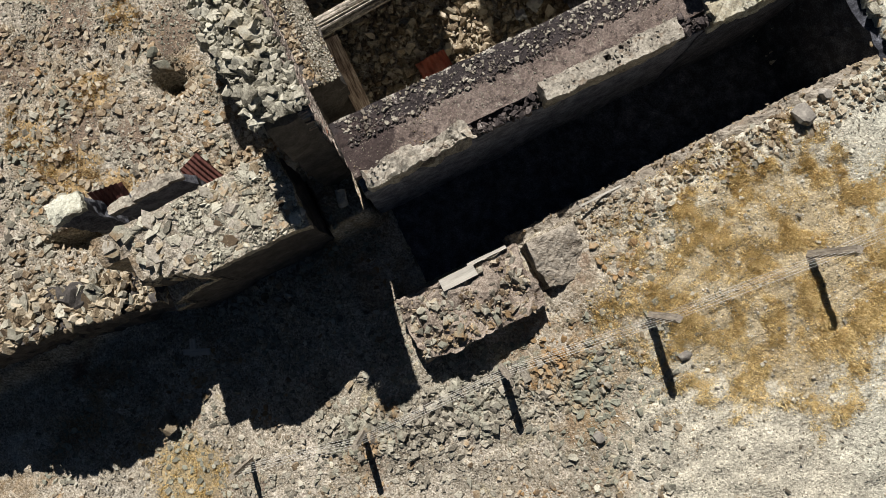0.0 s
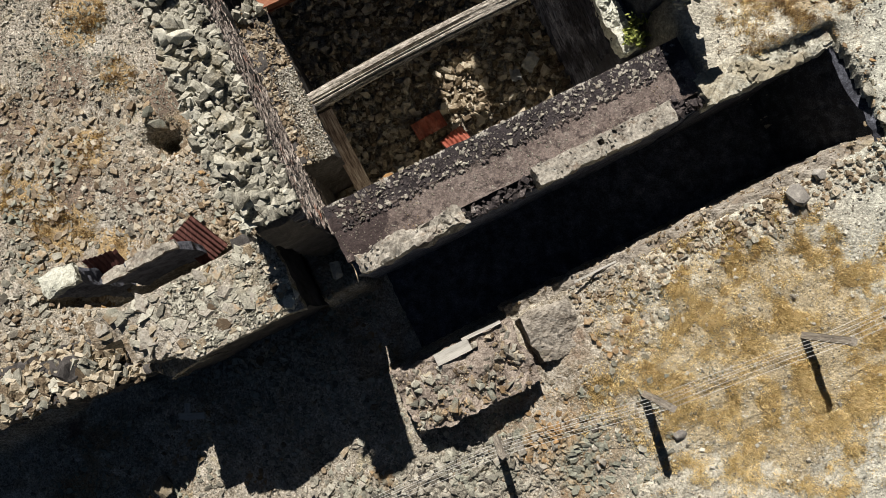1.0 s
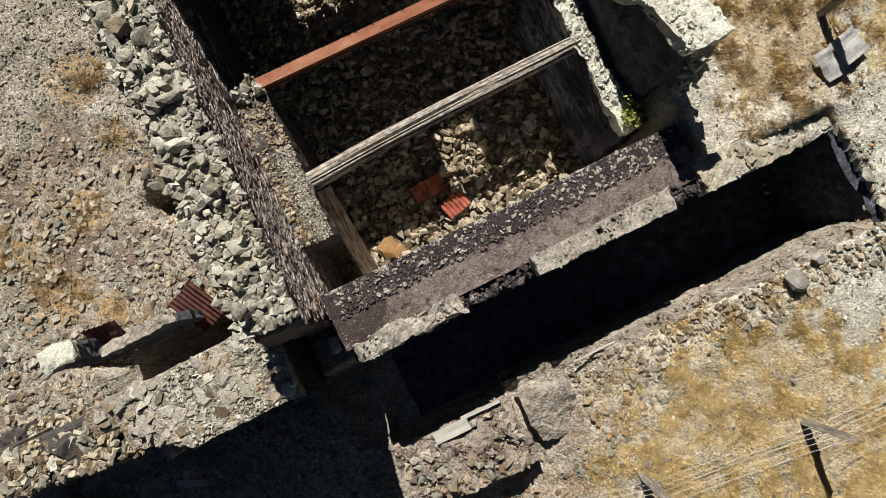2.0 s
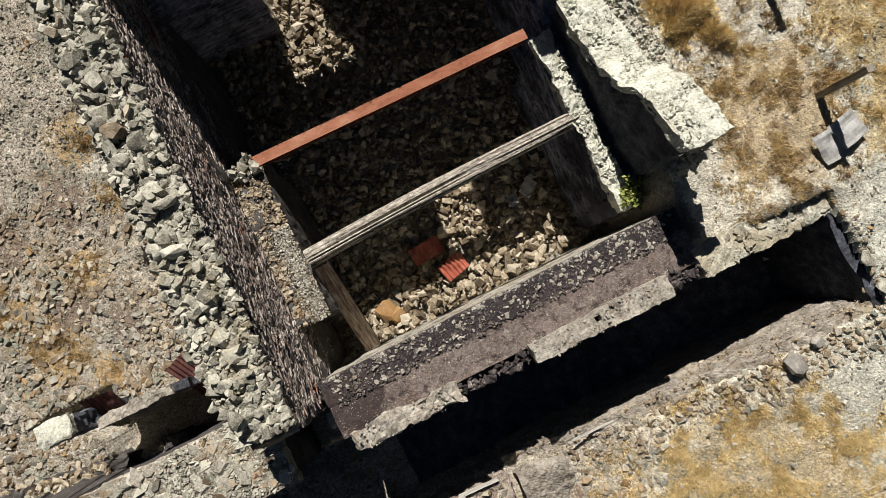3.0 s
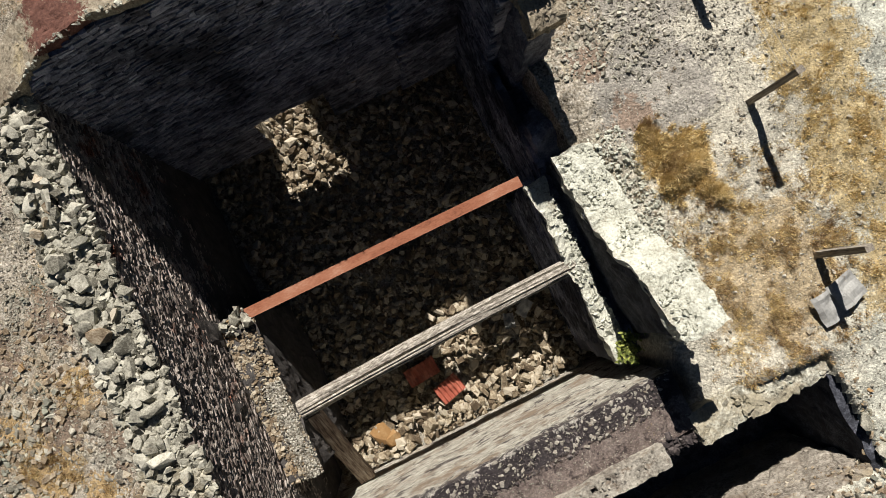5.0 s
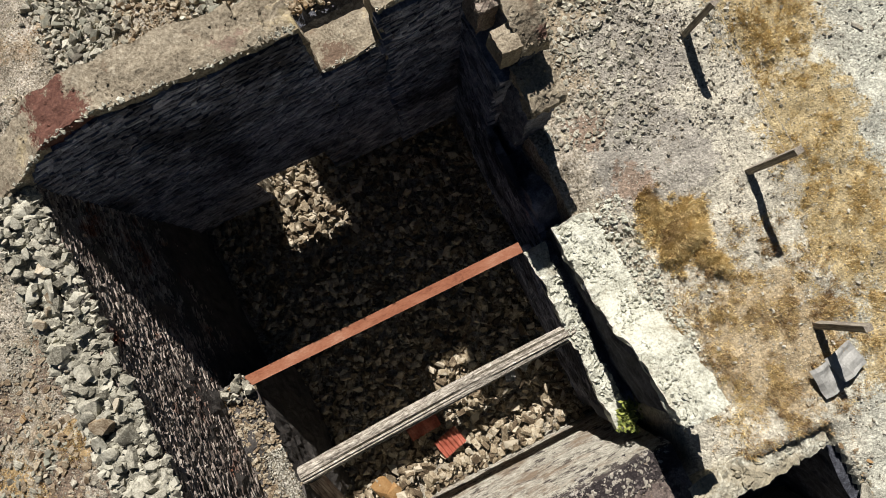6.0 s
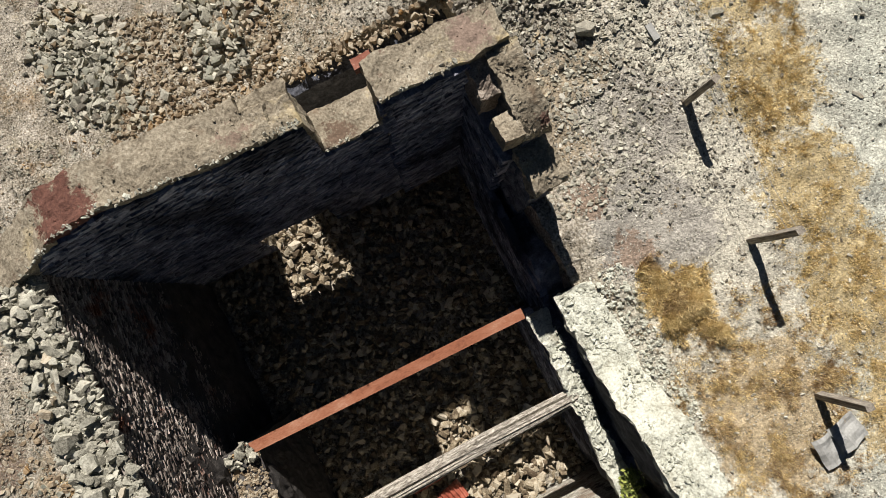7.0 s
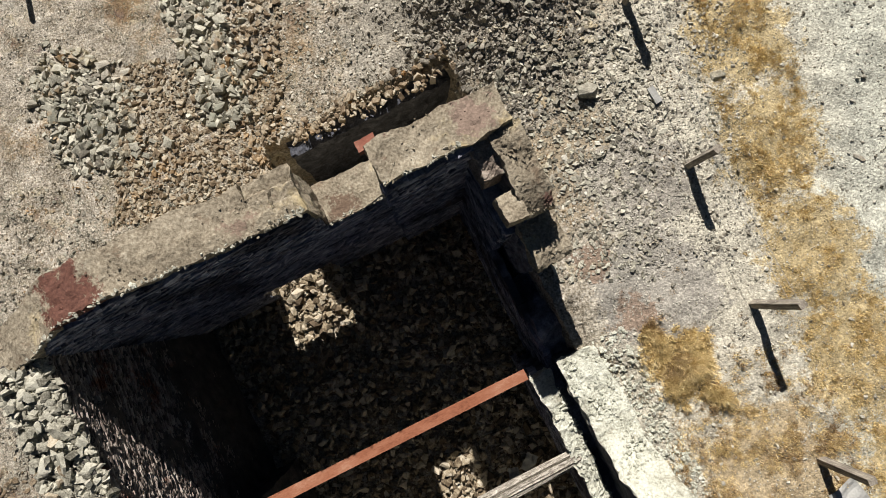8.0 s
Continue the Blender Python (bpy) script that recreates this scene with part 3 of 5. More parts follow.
block("breach_lip", (5.33, 5.64, 5.98, 7.46, .2, lambda u, v: land1(*P(5.68, v)[:2]) + .012), M["ground"], parent=wall_east, amp=.035, top_amp=.015, step=.04, wave=4)
block("broken_face", (4.98, 5.46, 6.0, 7.45, -1.7, lambda u, v: .95 + .25 * math.sin(v * 5)), M["slate"], parent=wall_east, amp=.07, step=.06)

courses(wall_east, "v", 8.05, 9.1, -1.4, lambda a: 2.7, lambda a, z: 4.97, -1, M["slate"], lambda a, z: False, 15, 1.15, (-.004, .014))
courses(wall_east, "v", 3.3, 8.2, -1.4, lambda a: .95 if a < 5.95 else .9, lambda a, z: 4.60 if a < 5.95 else 4.92, -1, M["slate"], lambda a, z: False, 16, 1.15, (-.004, .014))


def stump_top(u, v):
    return float(np.interp(v, [3.2, 3.6, 4.2, 4.45, 4.9, 5.6, 6.1], [3.02, 2.92, 2.62, 2.25, 1.88, 1.72, 1.64]))


# Stump and ledge bodies: shaded sides given as darker colour under pale caps.
block("south_stump", (5.0, 5.54, 3.32, 6.06, -1.7, lambda u, v: stump_top(u, v) - .12), M["shadeslate"], parent=wall_east, amp=.05)
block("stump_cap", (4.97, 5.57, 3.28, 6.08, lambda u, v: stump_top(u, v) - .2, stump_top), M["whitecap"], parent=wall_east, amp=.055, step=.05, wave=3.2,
      label="pale lime-crusted sloping wall top")
block("east_ledge", (4.62, 5.0, 2.95, 5.95, -1.7, .98), M["slate"], parent=wall_east, amp=.05)
block("ledge_cap", (4.58, 4.86, 2.95, 5.95, .85, 1.08), M["whitecap"], parent=wall_east, amp=.06, step=.05, wave=3.5)

# south wall: parapet, weathered ledge, crusted edge
wall_south = block("wall_south", (-.42, 5.0, 2.50, 2.71, -1.7, lambda u, v: 1.67 - .06 * (u > 4.4)), M["boardmark"],
                   "stepped concrete wall with board-marked face and brown ledge", amp=.02, top_amp=.02)
# Passage side of the wall, its shade put in as dark colour.
block("south_face", (-.40, 5.03, 1.69, 2.5, -1.7, 1.5), M["shadeslate"], parent=wall_south, amp=.03)
block("ledge_top", (-.42, 5.05, 1.88, 2.705, 1.3, lambda u, v: 1.70 + .015 * (v > 2.36)), M["brownledge"], parent=wall_south, amp=.014, step=.035,
              top_amp=.014, wave=4, label="brown weathered concrete ledge with black lichen crust")


def parapet_top(u, v):
    return 1.86 - .08 * (u < 1) - .03 * (u < 0)


block("parapet", (-.30, 1.28, 1.66, 1.93, 1.42, parapet_top), M["concrete"], parent=wall_south, amp=.075, step=.05, wave=3.2)
for k, (u0, u1, v0, v1) in enumerate(((2.37, 3.32, 1.65, 1.93), (3.40, 4.45, 1.65, 1.93), (3.32, 3.40, 1.65, 1.79), (3.32, 3.40, 1.87, 1.93))):
    block("parapet", (u0, u1, v0, v1, 1.5, 1.88), M["concrete"], parent=wall_south, amp=.035, step=.045, wave=3.2)
block("broken_parapet", (1.28, 2.37, 1.70, 1.93, 1.2, 1.55), M["core"], parent=wall_south, amp=.06, step=.06)
block("broken_parapet", (4.45, 5.02, 1.72, 2.0, 1.2, 1.66), M["core"], parent=wall_south, amp=.06, step=.06)
# Wing side, coloured dark where the passage is in shade.
block("wing_face", (5.0, 7.04, 1.67, 1.93, -1.7, 1.45), M["shadeslate"], parent=wall_south, amp=.03)
block("east_wing", (4.98, 7.06, 1.64, 2.08, lambda u, v: 1.42 - (u - 5) * .085, lambda u, v: 1.78 - (u - 5) * .085 - .2 * max(0, v - 1.78) - .04 * (math.sin(u * 7) > .3)), M["limestone"], parent=wall_south, amp=.05, step=.04, wave=3.8)

# west wall with the beam ledge


def west_top(v):
    return float(np.interp(v, [2.2, 2.36, 2.42, 2.5, 3.4, 6, 8, 9.2], [1.9, 2.7, 3.12, 3.2, 3.22, 3.22, 3.3, 3.4]))


wall_west = block("wall_west", (-1.0, -.50, 2.35, 9.22, -1.9, lambda u, v: west_top(v)), M["core"],
                  "dry-stone wall of thin dark shale, crowned with loose pale stones", amp=.05)
courses(wall_west, "v", 2.48, 9.15, -1.4, lambda a: west_top(a) + .01, lambda a, z: -.46 - .02 * (3.4 - z), 1, M["masonry"],
        lambda a, z: z > 1.75 and a < 5.5, 8, .66, (-.014, .018))
block("beam_ledge", (-.52, .02, 3.55, 6.15, -1.7, 1.06), M["core"], parent=wall_west, amp=.05, step=.07)

# Added end wall; its dark colour stands for shade at the passage end.
block("wall_passage_end", (7.03, 7.34, .05, 1.70, -1.2, 1.47), M["shadeslate"], "added end wall of the passage, coloured dark for shade", amp=.06)
# Added bank before the slope, coloured as the shade inside the pit.
block("wall_pit", (2.78, 5.75, 10.74, 11.0, -1.8, 1.0), M["shadeslate"], "added rough bank of the pit, coloured dark for shade", amp=.06, step=.06, wave=3)


BANK_U = np.linspace(1.2, 7.1, 60)
BANK_Z = np.min([land(BANK_U * CA - w * SA, BANK_U * SA + w * CA) for w in (-.12, -.04, .02)], 0) - .03


def bank_top(u):
    return float(np.interp(u, BANK_U, BANK_Z))


wall_bank = block("wall_bank", (1.32, 6.98, .08, .30, -1.0, lambda u, v: bank_top(u) - .02), M["bank"], "rough layered grey-brown rock bank along the passage", amp=.06, step=.045, wave=3.5)
# Floor laid over the ground, dark in colour to hold the passage's shade.
block("passage_floor", (-.2, 7.1, .22, 1.72, -1.2, lambda u, v: -.80 + .02 * u), M["shadeslate"], "floor of the passage, coloured dark for shade", "floor", amp=.05, step=.08)

# ---------------------------------------------------------------- the platform and the walls west of it
def platform_top(u, v):
    return 1.53 + .03 * (v - 2) - float(np.interp(u, [-4.1, -3.4, -2.9], [.38, .12, 0])) * (.3 + .7 * float(np.clip((2.75 - v) / .9, 0, 1))) - .6 * (u < -2.9) * (v < 1.66 + .36 * (-2.9 - u)) - .75 * (u < -3.8) * (v < 2.35)


# Platform sides use the dark mortar colour to stand for their shade.
platform = block("wall_platform", (-4.13, -1.29, 1.64, 2.73, -2.7, lambda u, v: platform_top(u, v) - .15), M["core"],
                 "flat-topped stone platform paved with broken slabs", amp=.05)
block("paving_bed", (-4.15, -1.27, 1.62, 2.75, lambda u, v: platform_top(u, v) - .2, platform_top), M["ground"], parent=platform, amp=.05, top_amp=.03, step=.05)


def run_top(u, v):
    if v < 2.5:
        return float(np.interp(u, [-12, -8.5, -7.6, -7, -6, -5, -4.7, -4.45, -4.1], [-.9, -.3, .2, .35, .38, .30, .15, -.1, -.1]))
    return float(np.interp(u, [-12, -6.5, -5.7, -5.3], [-1.9, -1.5, -1.6, -2.3]))


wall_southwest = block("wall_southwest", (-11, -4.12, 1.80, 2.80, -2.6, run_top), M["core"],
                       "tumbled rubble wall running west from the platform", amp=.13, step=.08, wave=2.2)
# Footing sides carry their shade as dark colour beneath the pale cap.
footing = block("footing_wall", (-4.45, -3.08, 3.58, 3.72, -2.7, lambda u, v: -.08 - .15 * (u < -4) - .6 * (u > -3.1)), M["shadeslate"], "pale-topped concrete footing, sides coloured for shade, beside a sunk bay", amp=.04)
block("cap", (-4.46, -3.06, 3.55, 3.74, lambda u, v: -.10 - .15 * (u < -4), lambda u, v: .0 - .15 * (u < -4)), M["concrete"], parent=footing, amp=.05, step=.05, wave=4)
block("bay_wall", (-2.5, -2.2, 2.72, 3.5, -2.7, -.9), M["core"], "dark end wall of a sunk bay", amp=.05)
def lump_top(u, v):
    return .42 - .35 * abs(u + 4.85) - .3 * max(0, v - 3.75)


# Lump's body is coloured dark for its shaded face; the cap is pale.
pale_block = block("pale_block", (-5.14, -4.66, 3.66, 3.98, -2.7, lambda u, v: lump_top(u, v) - .1), M["shadeslate"], amp=.05, wave=2.6, step=.06)
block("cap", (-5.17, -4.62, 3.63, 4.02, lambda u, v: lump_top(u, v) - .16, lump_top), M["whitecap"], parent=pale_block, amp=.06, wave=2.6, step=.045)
tagged(pale_block, "pale lime-crusted concrete lump on the ground, sides coloured for shade", "rubble block")
del pale_block["kind"]


def uv_points(n, u0, u1, v0, v1):
    u, v = rng.uniform(u0, u1, n), rng.uniform(v0, v1, n)
    return u * CA - v * SA, u * SA + v * CA


def sizes(n, lo, hi, power=2.2):
    return lo + (hi - lo) * rng.random(n) ** power


n = 500
x, y = uv_points(n, -3.0, -1.2, 3.5, 4.1)
scatter("bay_stones", np.stack([x, y, land(x, y) + .02], -1), sizes(n, .04, .2), M["rustshale"], MIXED, label="brownish stones at the edge of a sunk bay", category="stones")
# slabs on the platform
r = random.Random(12)
for i in range(130):
    u, v = r.uniform(-4.0, -1.35), r.uniform(1.72, 2.70)
    if u < -2.9 and v < 1.78 + .36 * (-2.9 - u):
        continue
    s = r.uniform(.14, .36)
    stone_piece("slab", FLAT, "slab", i, M[("palestone", "shale", "rubble", "concrete")[i % 4]], P(u, v, platform_top(u, v) + .012), (s, s * r.uniform(.7, 1), s * .4), platform, .04, r)
n = 1900
x, y = uv_points(n, -9.5, -4.15, 1.78, 2.82)
k = ~((uv_of(x, y)[0] > -5.7) & (uv_of(x, y)[1] > 2.48))
x, y, n = x[k], y[k], int(k.sum())
scatter("tumbled_stones", np.stack([x, y, np.array([run_top(a, b) for a, b in zip(*uv_of(x, y))]) + .02], -1), sizes(n, .05, .26), M["rubble"], FLAT, .4, wall_southwest)
for i in range(110):
    u = r.uniform(-9.0, -4.2)
    v = r.uniform(1.82, 2.75 if u < -5.7 else 2.45)
    s = r.uniform(.1, .32)
    stone_piece("stone", FLAT, "slab", i, M["palestone" if i % 3 == 0 else "rubble" if i % 3 == 1 else "shale"], P(u, v, run_top(u, v) + .04), s, wall_southwest, .3, r)
n = 1600
x, y = uv_points(n, -2.9, -1.3, 1.66, 2.73)
scatter("slab_chips", np.stack([x, y, np.array([platform_top(a, b) for a, b in zip(*uv_of(x, y))]) + .01], -1), sizes(n, .025, .11), M["palestone"], parent=platform, label="")

pivot = P(-4.12, 1.8, 0)
wall_southwest.matrix_world = Matrix.Translation(pivot) @ Matrix.Rotation(radians(-8.5), 4, 'Z') @ Matrix.Translation(-pivot)

# stones along the crown of the west wall
r = random.Random(21)
for i in range(290):
    v = 2.55 + (9.1 - 2.55) * (i + r.random()) / 290
    w = r.random()
    u = max(-1.20 + .62 * w - .02 * (v < 5), -.98 if v < 3.0 else -1.3)
    s = r.uniform(.08, .17) if r.random() < .75 else r.uniform(.17, .26)
    z = west_top(v) + .03 - (.18 if w < .25 else 0) + r.uniform(-.02, .10)
    red = r.random() < .06
    stone_piece("stone", (ROUGH_ROCK, FLAT)[i % 2], "crown%d" % (i % 2), i, M["rustshale" if red else "palestone"], P(u, v, z), (s * 1.1, s, s * (.8, 1.5)[i % 2]), wall_west, .3, r)
n = 3400
x, y = uv_points(n, -1.12, -.44, 2.5, 9.15)
scatter("crown_stones", np.stack([x, y, np.array([west_top(q) for q in uv_of(x, y)[1]]) + .03], -1), sizes(n, .04, .17), M["palestone"], MIXED, .3, wall_west)
# loose stones at the ledge and pale gravel on it
for i in range(22):
    u, v = r.uniform(-.42, 0), r.uniform(5.75, 6.2)
    stone_piece("stone", LUMP, "crown1", i, M["palestone"], P(u, v, 1.1 + r.uniform(0, .08)), r.uniform(.08, .2), wall_west, .4, r)
n = 2600
u, v = np.clip(-.13 + rng.normal(0, .085, n), -.4, .02), rng.uniform(3.5, 5.0, n)
scatter("pale_grit", np.stack([u * CA - v * SA, u * SA + v * CA, 1.08 + rng.random(n) * .03], -1), sizes(n, .014, .05), M["gravel"], parent=wall_west)
n = 900
x, y = uv_points(n, -.5, .02, 3.55, 6.1)
scatter("ledge_chips", np.stack([x, y, np.full(n, 1.07)], -1), sizes(n, .03, .13), M["rustshale"], parent=wall_west)
# outer foot of the west wall
n = 420
x, y = uv_points(n, -1.8, -1.0, 2.6, 9.4)
scatter("fallen_stones", np.stack([x, y, land(x, y) + .03], -1), sizes(n, .08, .35), M["palestone"], LUMP, label="fallen pale stones along a wall foot", category="stones")

n = 900
x, y = uv_points(n, 5.5, 6.1, 3.4, 6.1)
scatter("pale_gravel", np.stack([x, y, land(x, y) + .015], -1), sizes(n, .02, .10, 2.6), M["whitecap"], MIXED, label="pale gravel along the foot of a wall", category="stones")
# rubble on the tops of the pale walls and the notch
n = 900
x, y = uv_points(n, 4.98, 5.55, 3.3, 6.05)
zz = np.array([stump_top(0, w) for w in (-x * SA + y * CA)])
scatter("cap_chips", np.stack([x, y, zz + .005], -1), sizes(n, .015, .10, 3), M["whitecap"], parent=wall_east)
n = 260
x, y = uv_points(n, 4.6, 4.88, 2.95, 5.95)
scatter("ledge_chips", np.stack([x, y, np.full(n, 1.09)], -1), sizes(n, .03, .13), M["whitecap"], parent=wall_east)
n = 150
x, y = uv_points(n, 5.0, 7.0, 1.66, 2.1)
uu = x * CA + y * SA
scatter("cap_chips", np.stack([x, y, 1.77 - (uu - 5) * .085 - .2 * np.maximum(0, -x * SA + y * CA - 1.78)], -1), sizes(n, .02, .16, 2.4), M["limestone"], FLAT, .15, wall_south)
n = 120
x, y = uv_points(n, 5.15, 5.55, 3.05, 3.4)
scatter("fallen_lumps", np.stack([x, y, np.interp(-x * SA + y * CA, [3.05, 3.4], [1.8, 2.9])], -1), sizes(n, .06, .2), M["palestone"], LUMP, parent=wall_east)
for u0, u1 in ((1.28, 2.37), (4.45, 5.05)):
    n = 160
    x, y = uv_points(n, u0, u1, 1.68, 2.0)
    scatter("broken_lumps", np.stack([x, y, 1.58 + rng.random(n) * .1], -1), sizes(n, .04, .16), M["blackcrust"], LUMP, parent=wall_south)
n = 1500
x, y = uv_points(n, -.35, 4.9, 2.30, 2.64)
scatter("crust_lumps", np.stack([x, y, np.full(n, 1.715)], -1), sizes(n, .012, .075), M["blackcrust"], FLAT, parent=wall_south)
n = 800
x, y = uv_points(n, -.3, 4.8, 2.32, 2.70)
scatter("pale_lumps", np.stack([x, y, np.full(n, 1.722)], -1), sizes(n, .012, .10, 3.4), M["concrete"], FLAT, parent=wall_south)
n = 1300
x, y = uv_points(n, -.4, 5.0, 1.92, 2.34)
scatter("ledge_grit", np.stack([x, y, np.full(n, 1.705)], -1), sizes(n, .008, .03, 3), M["shale"], CHIP, parent=wall_south)

n = 420
u, v = rng.uniform(-1.2, 5.0, n), 9.17 + rng.normal(0, .02, n)
z = np.where((u > 3) & (u < 3.9), 2.71, np.where(u > 3.9, 3.66, np.interp(u, [-1.5, -.8, -.45, .1, .7, 3], [3.2, 3.44, 3.6, 3.85, 3.99, 3.94])))
v = np.where(u > 3.9, v - .08, v + np.array([north_bow(q, 1) for q in u]))
scatter("edge_chips", np.stack([u * CA - v * SA, u * SA + v * CA, z], -1), sizes(n, .02, .08), M["limestone"], FLAT, .5, wall_north)
n = 350
u, v = rng.uniform(-1.2, 5.4, n), rng.uniform(9.2, 9.62, n)
z = np.where((u > 3) & (u < 3.9), 2.70, np.where(u > 3.9, 3.66, np.interp(u, [-1.5, -.8, -.45, .1, .7, 3], [3.2, 3.44, 3.6, 3.85, 3.99, 3.94])))
scatter("top_grit", np.stack([u * CA - v * SA, u * SA + v * CA, z], -1), sizes(n, .01, .045, 3), M["render"], CHIP, .4, wall_north)

n = 200
v = rng.uniform(7.48, 9.1, n)
u = rng.uniform(5.26, 5.58, n)
z = np.where(v > 8.03, np.interp(v, [8.0, 8.4, 9.1], [3.3, 3.48, 3.60]), np.interp(v, [7.42, 7.6, 7.95], [2.84, 2.90, 2.95]) - .4 * np.maximum(0, u - 5.5))
scatter("broken_lumps", np.stack([u * CA - v * SA, u * SA + v * CA, z], -1), sizes(n, .015, .07, 2.4), M["render"], FLAT, .25, wall_east)
n = 420
u, v = rng.uniform(-.3, 4.45, n), rng.uniform(1.64, 1.94, n)
k = (u < 1.28) | (u > 2.37)
u, v = u[k], v[k]
scatter("parapet_chips", np.stack([u * CA - v * SA, u * SA + v * CA, np.where(u < 1.28, 1.80, 1.885)], -1), sizes(len(u), .012, .06, 2.4), M["concrete"], MIXED, .3, wall_south)
n = 700
x, y = uv_points(n, -.3, 5.0, 2.50, 2.70)
scatter("edge_crust", np.stack([x, y, np.full(n, 1.685)], -1), sizes(n, .01, .05, 2), M["blackcrust"], FLAT, .3, wall_south)

# ---------------------------------------------------------------- beams in the room


def beam_frame(ob, a, b, roll=0.0):
    """Lays ob's x axis from a to b."""
    d = (Vector(b) - Vector(a))
    q = d.to_track_quat("X", "Z").to_matrix().to_4x4()
    ob.matrix_world = Matrix.Translation(a) @ q @ pose(0, 0, 0, roll, 0, 0)
    return d.length


def log_mesh(length, radius, seed):
    """A weathered round timber with checks along the grain, a little bowed and tapered."""
    verts, faces, seg, ring = [], [], 70, 40
    for i in range(seg + 1):
        t = i / seg
        for j in range(ring):
            a = 2 * math.pi * j / ring
            rr = radius * (1 - .12 * t)
            g = noise.noise(Vector((t * 2.2, math.cos(a) * 4.5, math.sin(a) * 4.5 + seed)))
            crack = max(0, noise.noise(Vector((t * 1.2 + 9, math.cos(a) * 7, math.sin(a) * 7 + seed))) - .12)
            rr *= 1 + .12 * g - .9 * crack
            end = .05 * noise.noise(Vector((math.cos(a) * 5, math.sin(a) * 5, i))) if i in (0, seg) else 0
            verts.append((t * length + end, rr * math.cos(a) + .035 * math.sin(t * 3), rr * math.sin(a) + .03 * math.sin(t * 5)))
    for i in range(seg):
        for j in range(ring):
            k = (j + 1) % ring
            faces.append((i * ring + j, (i + 1) * ring + j, (i + 1) * ring + k, i * ring + k))
    faces.append(tuple(range(ring))[::1])
    faces.append(tuple(range(seg * ring, (seg + 1) * ring))[::-1])
    return verts, faces


log_a, log_b = (-2.04, 3.93, .84), (2.24, 6.16, .98)
v, f = log_mesh((Vector(log_b) - Vector(log_a)).length, .15, 3.0)
log = tagged(mesh("log_beam", v, f, M["log"]), "weathered grey round log spanning the room on ledges", "log beam")
beam_frame(log, log_a, log_b)

steel_a, steel_b = (-2.80, 5.40, 1.0), (1.42, 7.42, 1.02)
length = (Vector(steel_b) - Vector(steel_a)).length
steel = empty("steel_beam", steel_a, "rusted steel joist spanning the room below wall tops", "steel beam")
beam_frame(steel, steel_a, steel_b)


def bar(name, size, at, mat, parent, seed=0, label="", wob=0.004, cuts=12):
    """A bar along x with slightly uneven sides."""
    bm = bmesh.new()
    bmesh.ops.create_cube(bm, size=1)
    bmesh.ops.scale(bm, vec=size, verts=bm.verts)
    long = [e for e in bm.edges if abs(e.verts[0].co.x - e.verts[1].co.x) > size[0] * .5]
    bmesh.ops.subdivide_edges(bm, edges=long, cuts=cuts)
    bmesh.ops.bevel(bm, geom=[e for e in bm.edges if abs(e.verts[0].co.x - e.verts[1].co.x) > 1e-4], offset=min(size[1:]) * .12, segments=1)
    for w in bm.verts:
        w.co += noise.noise_vector(w.co * 2.5 + Vector((seed, 0, 0))) * wob
    bmesh.ops.translate(bm, vec=at, verts=bm.verts)
    return part(name, bm, mat, parent, label)


bar("top_flange", (length, .17, .02), (length / 2, 0, .09), M["rust"], steel)
bar("web", (length, .018, .25), (length / 2, 0, -.04), M["rust"], steel)
bar("bottom_flange", (length, .07, .02), (length / 2, 0, -.17), M["rust"], steel)


def plank(name, a, b, width, thick, mat, label, category="plank", roll=0.0, seed=0):
    ln = (Vector(b) - Vector(a)).length
    bm = bmesh.new()
    bmesh.ops.create_cube(bm, size=1)
    bmesh.ops.scale(bm, vec=(ln, width, thick), verts=bm.verts)
    bmesh.ops.subdivide_edges(bm, edges=list(bm.edges), cuts=5, use_grid_fill=True)
    for w in bm.verts:
        w.co += noise.noise_vector(w.co * Vector((3, 14, 14)) + Vector((seed, 0, 0))) * .008
    bmesh.ops.translate(bm, vec=(ln / 2, 0, 0), verts=bm.verts)
    ob = part(name, bm, mat)
    beam_frame(ob, a, b, roll)
    return tagged(ob, label, category)


plank("timber", P(.12, 4.30, .72), P(.14, 2.78, -.62), .27, .12, M["plank"], "brown squared timber leaning down from the log end", "timber")


def sheet(name, at, size, turn, tilt, mat, label, waves=6, lean=0.0):
    """A corrugated sheet with thickness and a bent edge."""
    nu, nv = waves * 6, 8
    verts, faces = [], []
    for side in (0, 1):
        for i in range(nu + 1):
            for j in range(nv + 1):
                a, b = i / nu - .5, j / nv - .5
                z = .018 * math.sin(i / 6 * 2 * math.pi) + .05 * noise.noise(Vector((a * 3, b * 3, at[0]))) - side * .004
                verts.append((a * size[0], b * size[1], z))
    m = (nu + 1) * (nv + 1)
    for i in range(nu):
        for j in range(nv):
            q = [i * (nv + 1) + j, (i + 1) * (nv + 1) + j, (i + 1) * (nv + 1) + j + 1, i * (nv + 1) + j + 1]
            faces.append(tuple(q))
            faces.append(tuple(m + k for k in q[::-1]))
    ob = mesh(name, verts, faces, mat)
    ob.matrix_world = pose(*at, tilt, lean, turn)
    return tagged(ob, label, "metal sheet")


sheet("corrugated_sheet", P(1.72, 3.92, -1.28), (.62, .34), 26 + 4, 4, M["redsheet"], "faded red corrugated sheet lying on the rubble")
sheet("corrugated_sheet", P(2.05, 3.42, -1.24), (.5, .36), 26 + 14, -6, M["redsheet"], "faded red corrugated sheet lying on the rubble")
